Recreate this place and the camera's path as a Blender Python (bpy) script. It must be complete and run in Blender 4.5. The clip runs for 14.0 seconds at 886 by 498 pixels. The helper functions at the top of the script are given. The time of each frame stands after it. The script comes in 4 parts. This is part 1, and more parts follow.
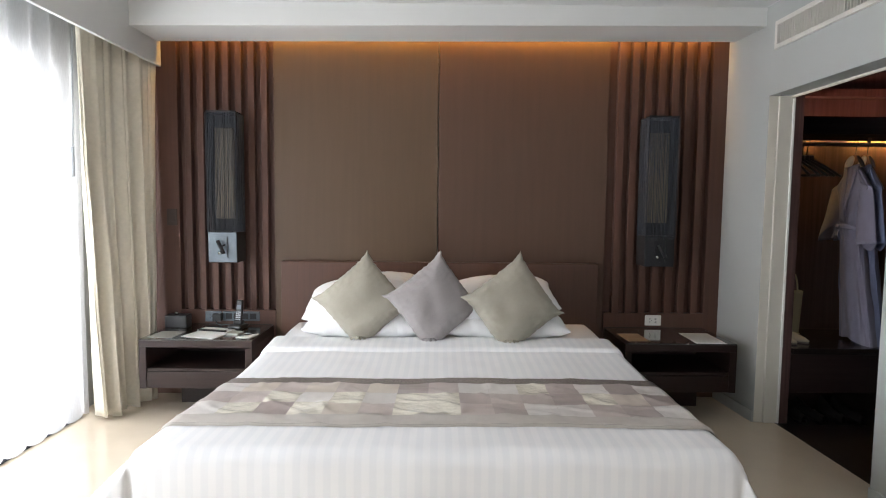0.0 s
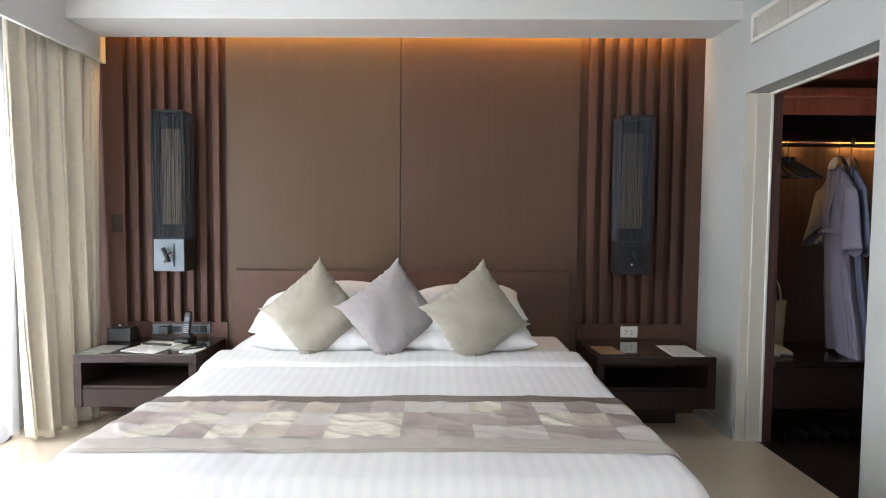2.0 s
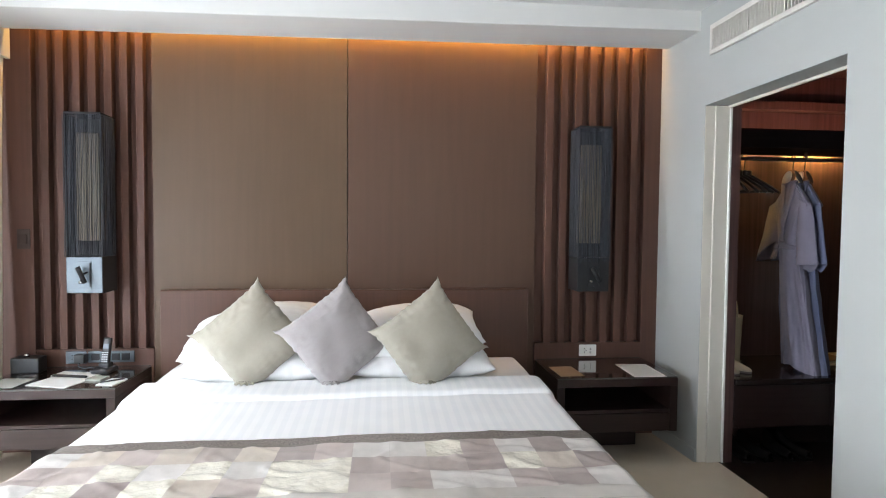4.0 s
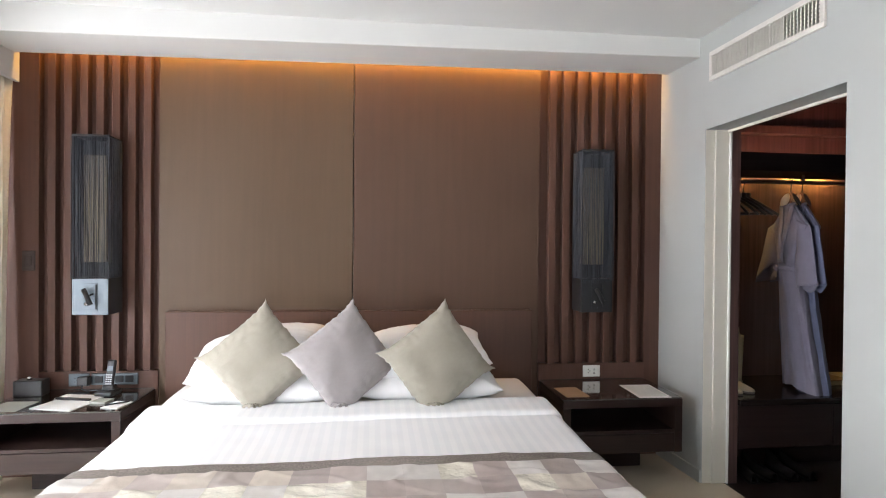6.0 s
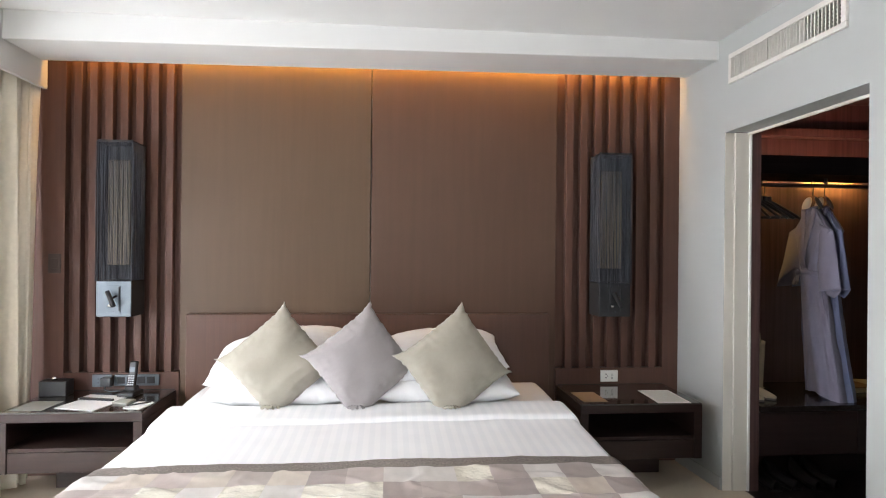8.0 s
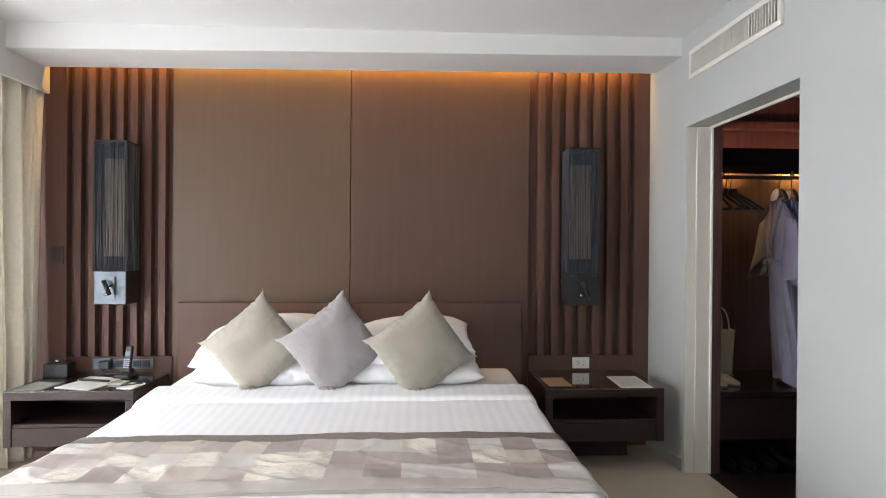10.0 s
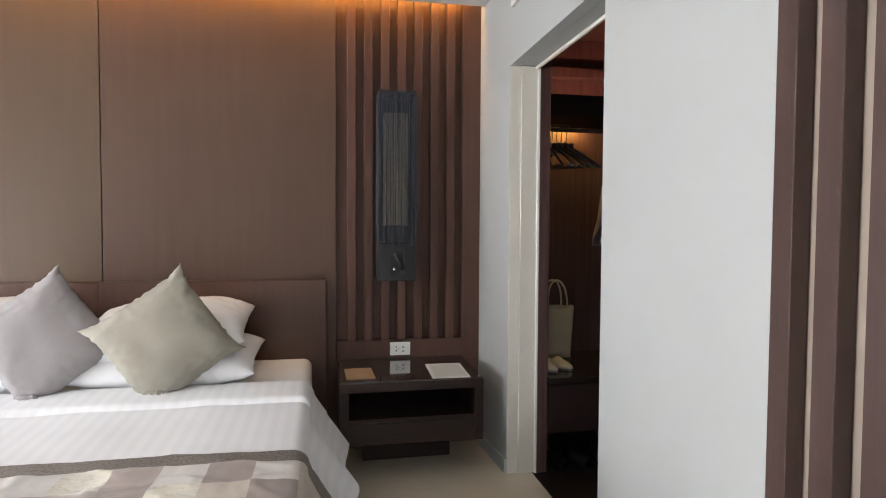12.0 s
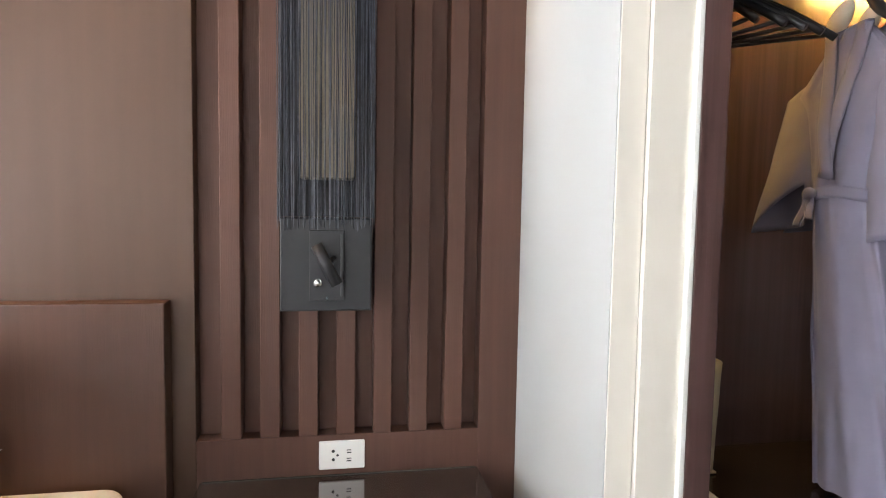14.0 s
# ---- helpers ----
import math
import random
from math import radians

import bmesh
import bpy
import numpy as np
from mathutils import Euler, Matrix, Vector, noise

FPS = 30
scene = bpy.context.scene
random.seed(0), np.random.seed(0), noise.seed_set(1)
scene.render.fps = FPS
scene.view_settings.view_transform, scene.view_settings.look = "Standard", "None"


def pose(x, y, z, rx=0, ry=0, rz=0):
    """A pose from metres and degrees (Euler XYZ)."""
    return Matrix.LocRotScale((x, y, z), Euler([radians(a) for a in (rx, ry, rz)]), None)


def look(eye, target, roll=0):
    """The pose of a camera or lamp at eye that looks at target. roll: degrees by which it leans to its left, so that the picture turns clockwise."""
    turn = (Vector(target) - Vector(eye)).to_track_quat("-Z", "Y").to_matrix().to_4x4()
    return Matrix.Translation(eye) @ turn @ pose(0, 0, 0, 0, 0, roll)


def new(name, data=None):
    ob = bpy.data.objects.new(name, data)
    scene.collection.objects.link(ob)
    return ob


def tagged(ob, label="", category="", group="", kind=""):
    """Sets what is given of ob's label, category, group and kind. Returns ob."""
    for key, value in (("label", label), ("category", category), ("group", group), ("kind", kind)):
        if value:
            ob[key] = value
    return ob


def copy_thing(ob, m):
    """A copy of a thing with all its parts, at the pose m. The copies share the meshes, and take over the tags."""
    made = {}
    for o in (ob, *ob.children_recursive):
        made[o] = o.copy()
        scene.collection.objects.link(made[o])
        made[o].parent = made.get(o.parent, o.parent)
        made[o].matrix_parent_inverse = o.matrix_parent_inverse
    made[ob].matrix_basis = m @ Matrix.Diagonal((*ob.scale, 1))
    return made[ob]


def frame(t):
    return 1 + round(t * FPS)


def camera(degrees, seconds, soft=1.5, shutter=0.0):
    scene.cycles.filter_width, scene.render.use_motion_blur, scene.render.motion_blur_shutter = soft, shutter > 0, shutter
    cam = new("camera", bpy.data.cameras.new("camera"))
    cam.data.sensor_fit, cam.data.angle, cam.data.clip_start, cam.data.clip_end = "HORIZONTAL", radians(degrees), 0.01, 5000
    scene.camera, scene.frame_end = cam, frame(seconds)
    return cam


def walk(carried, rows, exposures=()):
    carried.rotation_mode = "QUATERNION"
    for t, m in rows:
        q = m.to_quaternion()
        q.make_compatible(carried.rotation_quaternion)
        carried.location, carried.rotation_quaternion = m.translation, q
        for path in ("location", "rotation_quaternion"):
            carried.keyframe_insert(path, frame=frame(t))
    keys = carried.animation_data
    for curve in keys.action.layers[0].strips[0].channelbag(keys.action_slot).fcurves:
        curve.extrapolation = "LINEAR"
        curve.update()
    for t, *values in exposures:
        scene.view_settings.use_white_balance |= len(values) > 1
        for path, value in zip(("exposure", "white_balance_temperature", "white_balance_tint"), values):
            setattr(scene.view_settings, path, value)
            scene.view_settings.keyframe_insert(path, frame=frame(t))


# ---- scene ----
cam = camera(74.8, 14.0, 1.05)

PATH = [
    (0, (0.02, 0.002, 1.363), (0.037, 1.996, 1.215), 0.6),
    (0.5, (0.246, 0.041, 1.355), (0.262, 2.037, 1.229), 0.3),
    (1, (0.39, 0.068, 1.31), (0.427, 2.064, 1.19), 0.3),
    (1.5, (0.391, 0.126, 1.302), (0.454, 2.121, 1.178), 0.4),
    (2, (0.238, 0.231, 1.312), (0.271, 2.228, 1.209), 0.5),
    (2.5, (0.172, 0.394, 1.332), (0.155, 2.391, 1.23), 0.4),
    (3, (0.205, 0.458, 1.339), (0.264, 2.455, 1.238), 0.3),
    (3.5, (0.23, 0.473, 1.354), (0.416, 2.462, 1.26), 0.4),
    (6, (0.135, 0.453, 1.383), (0.377, 2.438, 1.366), 0.5),
    (6.5, (0.13, 0.454, 1.379), (0.351, 2.442, 1.377), 0.5),
    (7, (0.123, 0.452, 1.375), (0.329, 2.441, 1.381), 0.5),
    (9.5, (0.305, 0.334, 1.349), (0.428, 2.33, 1.345), 0.5),
    (10, (0.433, 0.246, 1.339), (0.535, 2.244, 1.33), 0.4),
    (10.5, (0.556, 0.204, 1.328), (0.67, 2.2, 1.297), 0.4),
    (11, (0.699, 0.327, 1.299), (0.895, 2.316, 1.24), 0.3),
    (11.5, (0.89, 0.542, 1.307), (1.188, 2.519, 1.23), 0.5),
    (12, (1.161, 0.824, 1.262), (1.551, 2.784, 1.183), 0.3),
    (12.5, (1.326, 1.202, 1.23), (1.706, 3.164, 1.136), 0.4),
    (13, (1.436, 1.658, 1.223), (1.825, 3.616, 1.11), 0.6),
    (13.5, (1.528, 2.131, 1.225), (1.912, 4.090, 1.102), 0.8),
    (14, (1.561, 2.62, 1.195), (1.906, 4.585, 1.06), 1.0),
]
walk(cam, [(t, look(eye, target, roll)) for t, eye, target, roll in PATH],
     exposures=((0, -0.58, 6350, 9), (1.0, -0.44, 6400, 10), (2.5, -0.17, 6150, 8), (3.5, 0.0, 6050, 7), (6.5, -0.02, 6400, 11), (9.5, -0.10, 6350, 10),
                (10.5, -0.22, 6350, 10), (11, -0.17, 6380, 10), (12, 0.0, 6450, 11), (12.5, 0.10, 6430, 9), (13, 0.25, 6300, 9), (13.5, 0.84, 6250, 9), (14, 1.07, 6400, 11)))

# ---- light ----
world = bpy.data.worlds.new("sky")
scene.world = world
world.use_nodes = True
wn = world.node_tree.nodes
sky = wn.new("ShaderNodeTexSky")
sky.sky_type = "NISHITA"
sky.sun_disc = False
sky.sun_elevation = radians(55)
sky.sun_rotation = radians(120)
world.node_tree.links.new(sky.outputs[0], wn["Background"].inputs[0])
wn["Background"].inputs[1].default_value = 0.15


def area(name, m, w, h, power, colour):
    d = bpy.data.lights.new(name, "AREA")
    d.shape, d.size, d.size_y, d.energy, d.color = "RECTANGLE", w, h, power, colour
    ob = new(name, d)
    ob.matrix_world = m
    return ob


sun = bpy.data.lights.new("sun", "SUN")
sun.energy, sun.angle, sun.color = 4.0, radians(0.5), (1.0, 0.95, 0.88)
new("sun", sun).matrix_world = look((0, 0, 0), (-0.45, 0.6, -1.0))
# sky light in the sliding door's opening along the left wall
area("window_light", look((-2.62, 1.78, 1.06), (0, 1.78, 1.03)), 3.6, 1.88, 212, (0.960, 0.938, 0.955))
# added fill lamp outside the south wall, brightens faces turned that way
area("fill_light_behind", look((0.2, -3.90, 1.2), (0.2, 0, 1.15)), 3.2, 1.9, 32, (0.97, 0.95, 0.95))
# warm cove strip behind the soffit, and the closet lamps under and above its shelf
area("cove_light", look((0.07, 4.050, 2.572), (0.07, 4.13, 2.46)), 3.7, 0.025, 20, (1.0, 0.48, 0.09))
for x in (2.50, 3.16):
    area("closet_light", look((x, 4.125, 1.862), (x, 4.19, 1.77)), 0.34, 0.02, 1.9, (1.0, 0.57, 0.13))
area("closet_upper_light", look((2.85, 3.80, 1.92), (2.85, 4.2, 2.12)), 1.1, 0.03, 3.0, (1.0, 0.42, 0.27))


# ---- materials ----
def mat(name, col, rough=0.5, metal=0.0, var=0.1, scale=12.0, bump=0.1, bscale=150.0, grain=None, coat=0.0, spec=0.5, col2=None, sheen=0.0, obj_rand=0.0, relief=0.003):
    """Principled paint with two scales of tone, fine relief, and grain stretched along one axis."""
    m = bpy.data.materials.new(name)
    m.use_nodes = True
    nt = m.node_tree
    N, L = nt.nodes, nt.links
    b = N["Principled BSDF"]
    tc = N.new("ShaderNodeTexCoord")
    mp = N.new("ShaderNodeMapping")
    L.new(tc.outputs["Object"], mp.inputs[0])
    if grain:
        mp.inputs["Scale"].default_value = grain
    n1 = N.new("ShaderNodeTexNoise")
    n1.inputs["Scale"].default_value = scale
    n1.inputs["Detail"].default_value = 5
    L.new(mp.outputs[0], n1.inputs["Vector"])
    n2 = N.new("ShaderNodeTexNoise")
    n2.inputs["Scale"].default_value = 1.7
    n2.inputs["Detail"].default_value = 3
    L.new(tc.outputs["Object"], n2.inputs["Vector"])
    add = N.new("ShaderNodeMath")
    add.operation = "MULTIPLY_ADD"
    L.new(n1.outputs[0], add.inputs[0])
    add.inputs[1].default_value = 0.65
    sc = N.new("ShaderNodeMath")
    sc.operation = "MULTIPLY"
    L.new(n2.outputs[0], sc.inputs[0])
    sc.inputs[1].default_value = 0.35
    L.new(sc.outputs[0], add.inputs[2])
    ramp = N.new("ShaderNodeMapRange")
    L.new(add.outputs[0], ramp.inputs[0])
    ramp.inputs[1].default_value, ramp.inputs[2].default_value = 0.3, 0.7
    mix = N.new("ShaderNodeMix")
    mix.data_type = "RGBA"
    lo = [c * (1 - var) for c in col]
    hi = list(col2) if col2 else [min(1, c * (1 + var)) for c in col]
    mix.inputs[6].default_value = (*lo, 1)
    mix.inputs[7].default_value = (*hi, 1)
    L.new(ramp.outputs[0], mix.inputs[0])
    out = mix.outputs[2]
    if obj_rand:
        oi = N.new("ShaderNodeObjectInfo")
        mr = N.new("ShaderNodeMapRange")
        L.new(oi.outputs["Random"], mr.inputs[0])
        mr.inputs[3].default_value, mr.inputs[4].default_value = 1 - obj_rand, 1 + obj_rand
        hs = N.new("ShaderNodeHueSaturation")
        L.new(mr.outputs[0], hs.inputs["Value"])
        L.new(out, hs.inputs["Color"])
        out = hs.outputs[0]
    L.new(out, b.inputs["Base Color"])
    b.inputs["Roughness"].default_value = rough
    b.inputs["Metallic"].default_value = metal
    b.inputs["Specular IOR Level"].default_value = spec
    b.inputs["Coat Weight"].default_value = coat
    b.inputs["Coat Roughness"].default_value = 0.08
    b.inputs["Sheen Weight"].default_value = sheen
    if bump:
        n3 = N.new("ShaderNodeTexNoise")
        n3.inputs["Scale"].default_value = bscale
        n3.inputs["Detail"].default_value = 4
        L.new(mp.outputs[0], n3.inputs["Vector"])
        bp = N.new("ShaderNodeBump")
        bp.inputs["Strength"].default_value = bump
        bp.inputs["Distance"].default_value = relief
        L.new(n3.outputs[0], bp.inputs["Height"])
        L.new(bp.outputs[0], b.inputs["Normal"])
    return m


GV = (22, 22, 0.7)
WOOD2 = mat("panel_wood_red", (0.093, 0.052, 0.034), 0.44, spec=0.36, var=0.085, scale=3.0, bump=0.03, bscale=20, grain=(9, 9, 0.5))
WOOD = mat("panel_wood", (0.096, 0.060, 0.035), 0.44, spec=0.36, var=0.085, scale=3.0, bump=0.03, bscale=20, grain=(9, 9, 0.5))
SLAT = mat("slat_wood", (0.097, 0.048, 0.035), 0.44, spec=0.28, var=0.12, scale=3.0, bump=0.12, bscale=20, grain=GV, obj_rand=0.10)
HEAD = mat("headboard_wood", (0.091, 0.045, 0.031), 0.40, spec=0.38, var=0.12, scale=3.0, bump=0.12, bscale=20, grain=GV)
DARK = mat("wenge", (0.024, 0.0125, 0.0105), 0.40, spec=0.36, var=0.35, scale=3.0, bump=0.12, bscale=18, grain=(0.9, 22, 22))
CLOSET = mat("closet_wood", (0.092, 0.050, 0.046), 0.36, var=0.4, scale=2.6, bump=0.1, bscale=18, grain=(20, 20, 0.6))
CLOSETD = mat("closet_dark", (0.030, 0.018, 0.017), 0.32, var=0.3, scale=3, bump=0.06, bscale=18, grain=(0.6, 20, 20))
# dark shelf wood blackened further, so that its underside reads as unlit
SHELFM = mat("shelf_unlit_brown", (0.010, 0.007, 0.007), 0.8, var=0.3, scale=3, bump=0.05, bscale=18, grain=(0.6, 20, 20), spec=0.06)
BENCHM = mat("bench_lacquer", (0.022, 0.016, 0.015), 0.16, var=0.3, scale=3, bump=0.03, bscale=18, grain=(0.6, 20, 20))
SCREENM = mat("screen_wood", (0.062, 0.035, 0.030), 0.4, var=0.2, scale=3.0, bump=0.12, bscale=20, grain=GV)
WALLM = mat("white_wall_paint", (0.428, 0.450, 0.444), 0.62, var=0.025, scale=2.0, bump=0.06, bscale=220)
# paler than the wall paint: light on the opening's trim put into colour
TRIM_LIFTED = mat("trim_lifted_white", (0.70, 0.672, 0.600), 0.4, var=0.02, scale=2, bump=0.03, bscale=120)
CEILM = mat("ceiling_paint", (0.66, 0.672, 0.668), 0.75, var=0.02, scale=1.5, bump=0.05, bscale=200)
FLOORM = mat("floor_vinyl", (0.69, 0.60, 0.475), 0.20, coat=0.4, var=0.05, scale=5, bump=0.03, bscale=90)
CLFLOOR = mat("closet_floor", (0.022, 0.014, 0.012), 0.4, var=0.3, scale=4, bump=0.05, bscale=20, grain=(0.7, 16, 16))
CURTM = mat("curtain_linen", (0.70, 0.655, 0.545), 0.85, var=0.07, scale=40, bump=0.35, bscale=420, sheen=0.2)
PLASTIC = mat("white_plastic", (0.80, 0.80, 0.77), 0.3, var=0.02, bump=0)
BLACKP = mat("black_plastic", (0.025, 0.027, 0.03), 0.35, var=0.1, bump=0.03)
KEYM = mat("phone_keys", (0.42, 0.45, 0.48), 0.4, var=0.05, bump=0)
GREYP = mat("grey_metal", (0.115, 0.137, 0.155), 0.40, 0.75, var=0.06, bump=0.02)
GUNM = mat("gunmetal", (0.026, 0.027, 0.030), 0.46, 0.15, spec=0.35, var=0.1, bump=0.02)
CHROME = mat("chrome", (0.7, 0.7, 0.7), 0.15, 1.0, var=0.03, bump=0)
THREAD = mat("thread", (0.031, 0.035, 0.047), 0.6, var=0.5, scale=60, bump=0, obj_rand=0.1)
INNER = mat("lamp_diffuser", (0.185, 0.155, 0.105), 0.6, var=0.08, bump=0)
PAPER = mat("paper", (0.84, 0.85, 0.85), 0.4, var=0.03, bump=0)
PAPERG = mat("green_card", (0.37, 0.38, 0.35), 0.5, var=0.08, bump=0)
PRINTM = mat("pale_print", (0.66, 0.70, 0.69), 0.3, var=0.10, scale=60, bump=0)
KRAFT = mat("kraft_card", (0.30, 0.20, 0.12), 0.7, var=0.1, bump=0.05)
INK = mat("ink_grey", (0.35, 0.36, 0.38), 0.6, var=0.05, bump=0)
TOTE = mat("tote_canvas", (0.62, 0.56, 0.38), 0.8, var=0.06, bump=0.3, bscale=500)
TOWEL = mat("paper_wrap", (0.62, 0.55, 0.38), 0.75, var=0.1, bump=0.1)
SLIP = mat("slipper_cloth", (0.72, 0.68, 0.56), 0.85, var=0.05, bump=0.4, bscale=400)
SOLE = mat("slipper_sole", (0.22, 0.21, 0.2), 0.7, var=0.1, bump=0.1)
ROBE = mat("robe_cotton", (0.240, 0.228, 0.310), 0.85, var=0.06, scale=18, bump=0.25, bscale=500, sheen=0.15)
# bluer copy of the robe cotton, with daylight's tint in its colour
ROBE_DAYLIT = mat("robe_cotton_daylit", (0.190, 0.215, 0.350), 0.85, var=0.06, scale=18, bump=0.25, bscale=500, sheen=0.15)
BRONZE = mat("dark_bronze", (0.050, 0.033, 0.028), 0.45, 0.2, var=0.1, bump=0.02)
# pale wall darkened to beige, for the shade between the screen's slats
GAPWALL = mat("wall_shaded_beige", (0.40, 0.335, 0.275), 0.55, var=0.05, scale=4, bump=0.05, bscale=150)
HANGW = mat("hanger_wood", (0.20, 0.12, 0.07), 0.35, var=0.2, bump=0.05)
PAD = mat("hanger_pad", (0.70, 0.62, 0.50), 0.8, var=0.05, bump=0.2)
SHOEM = mat("shoe_leather", (0.012, 0.010, 0.010), 0.7, spec=0.15, var=0.2, bump=0.08)
GRILLEM = mat("grille_enamel", (0.66, 0.64, 0.60), 0.4, var=0.03, bump=0.02)
GDARK = mat("grille_cavity_shade", (0.02, 0.019, 0.018), 0.8, var=0.1, bump=0)
TRACKM = mat("track_aluminium", (0.055, 0.065, 0.09), 0.35, 0.5, var=0.1, bump=0.02)
BALC = mat("balcony_tile", (0.62, 0.60, 0.56), 0.6, var=0.05, bump=0.05)
CUSHG = mat("cushion_sage", (0.352, 0.330, 0.270), 0.7, var=0.03, scale=60, bump=0.18, bscale=420, sheen=0.25)
CUSHM = mat("cushion_mauve", (0.345, 0.322, 0.322), 0.65, var=0.03, scale=60, bump=0.18, bscale=420, sheen=0.25)
PILLOWM = mat("pillow_cotton", (0.85, 0.86, 0.87), 0.8, var=0.02, scale=10, bump=0.12, bscale=300)
BASEM = mat("bed_base_cloth", (0.035, 0.04, 0.06), 0.8, var=0.15, bump=0.2)
BANDM = mat("runner_band", (0.20, 0.17, 0.155), 0.6, var=0.6, col2=(0.36, 0.32, 0.285), scale=130, bump=0.4, bscale=300)
HEMM = mat("runner_hem", (0.56, 0.53, 0.49), 0.45, var=0.07, scale=20, bump=0.15, bscale=300)
PIPE = mat("runner_piping", (0.42, 0.40, 0.37), 0.5, var=0.05, bump=0.1)
PATCH = {
    "c": mat("satin_cream", (0.88, 0.85, 0.74), 0.24, var=0.05, scale=30, bump=0.8, bscale=13, relief=0.014, spec=0.9, obj_rand=0.06),
    "g": mat("satin_grey", (0.68, 0.655, 0.625), 0.33, var=0.05, scale=30, bump=0.45, bscale=9, relief=0.012, spec=0.8, obj_rand=0.06),
    "s": mat("satin_sand", (0.64, 0.575, 0.50), 0.31, var=0.05, scale=30, bump=0.45, bscale=9, relief=0.012, spec=0.8, obj_rand=0.06),
    "t": mat("satin_taupe", (0.53, 0.465, 0.435), 0.33, var=0.05, scale=30, bump=0.45, bscale=9, relief=0.012, spec=0.8, obj_rand=0.08),
    "d": mat("satin_brown", (0.43, 0.372, 0.350), 0.35, var=0.05, scale=30, bump=0.45, bscale=9, relief=0.012, spec=0.8, obj_rand=0.08),
}


def glass(name, tint, rough=0.02):
    m = bpy.data.materials.new(name)
    m.use_nodes = True
    b = m.node_tree.nodes["Principled BSDF"]
    b.inputs["Base Color"].default_value = (*tint, 1)
    b.inputs["Roughness"].default_value = rough
    b.inputs["Transmission Weight"].default_value = 1.0
    b.inputs["IOR"].default_value = 1.45
    return m


def emit(name, col, strength):
    m = bpy.data.materials.new(name)
    m.use_nodes = True
    b = m.node_tree.nodes["Principled BSDF"]
    b.inputs["Base Color"].default_value = (*col, 1)
    b.inputs["Emission Color"].default_value = (*col, 1)
    b.inputs["Emission Strength"].default_value = strength
    return m


GLASS = glass("window_glass", (0.98, 1.0, 0.99))
TOPGLASS = mat("smoked_glass_top", (0.035, 0.027, 0.024), 0.06, var=0.1, bump=0, spec=0.8, coat=1.0)
GLASSEDGE = mat("glass_edge", (0.07, 0.07, 0.065), 0.2, var=0.05, bump=0)
TUBE = emit("warm_tube", (1.0, 0.62, 0.22), 9.0)


def linen_material():
    """White sateen with woven stripes along the bed."""
    m = mat("striped_sateen", (0.88, 0.885, 0.895), 0.55, var=0.02, scale=8, bump=0.1, bscale=350)
    N, L = m.node_tree.nodes, m.node_tree.links
    b = N["Principled BSDF"]
    src = b.inputs["Base Color"].links[0].from_socket
    tc = N.new("ShaderNodeTexCoord")
    sep = N.new("ShaderNodeSeparateXYZ")
    L.new(tc.outputs["UV"], sep.inputs[0])
    k = N.new("ShaderNodeMath")
    k.operation = "MULTIPLY"
    k.inputs[1].default_value = 2 * math.pi / 0.050
    L.new(sep.outputs[0], k.inputs[0])
    s = N.new("ShaderNodeMath")
    s.operation = "SINE"
    L.new(k.outputs[0], s.inputs[0])
    r = N.new("ShaderNodeMapRange")
    r.interpolation_type = "SMOOTHSTEP"
    L.new(s.outputs[0], r.inputs[0])
    r.inputs[1].default_value, r.inputs[2].default_value = -0.35, 0.35
    mix = N.new("ShaderNodeMix")
    mix.data_type, mix.blend_type = "RGBA", "MULTIPLY"
    L.new(r.outputs[0], mix.inputs[0])
    L.new(src, mix.inputs[6])
    mix.inputs[7].default_value = (0.955, 0.963, 0.972, 1)
    L.new(mix.outputs[2], b.inputs["Base Color"])
    r2 = N.new("ShaderNodeMapRange")
    L.new(r.outputs[0], r2.inputs[0])
    r2.inputs[3].default_value, r2.inputs[4].default_value = 0.62, 0.42
    L.new(r2.outputs[0], b.inputs["Roughness"])
    r3 = N.new("ShaderNodeMapRange")
    L.new(r.outputs[0], r3.inputs[0])
    r3.inputs[3].default_value, r3.inputs[4].default_value = 0.55, 0.0
    L.new(r3.outputs[0], b.inputs["Sheen Weight"])
    b.inputs["Sheen Roughness"].default_value = 0.35
    return m


LINEN = linen_material()


def sheer_material():
    m = bpy.data.materials.new("sheer_voile")
    m.use_nodes = True
    N, L = m.node_tree.nodes, m.node_tree.links
    N.remove(N["Principled BSDF"])
    tl, df, tr = N.new("ShaderNodeBsdfTranslucent"), N.new("ShaderNodeBsdfDiffuse"), N.new("ShaderNodeBsdfTransparent")
    tl.inputs[0].default_value = (0.90, 0.91, 0.92, 1)
    df.inputs[0].default_value = (0.80, 0.81, 0.83, 1)
    wv = N.new("ShaderNodeTexNoise")
    wv.inputs["Scale"].default_value = 60
    mr = N.new("ShaderNodeMapRange")
    L.new(wv.outputs[0], mr.inputs[0])
    mr.inputs[3].default_value, mr.inputs[4].default_value = 0.25, 0.45
    m1, m2 = N.new("ShaderNodeMixShader"), N.new("ShaderNodeMixShader")
    m1.inputs[0].default_value = 0.35
    L.new(tl.outputs[0], m1.inputs[1])
    L.new(df.outputs[0], m1.inputs[2])
    L.new(mr.outputs[0], m2.inputs[0])
    L.new(m1.outputs[0], m2.inputs[1])
    L.new(tr.outputs[0], m2.inputs[2])
    L.new(m2.outputs[0], N["Material Output"].inputs[0])
    return m


SHEER = sheer_material()


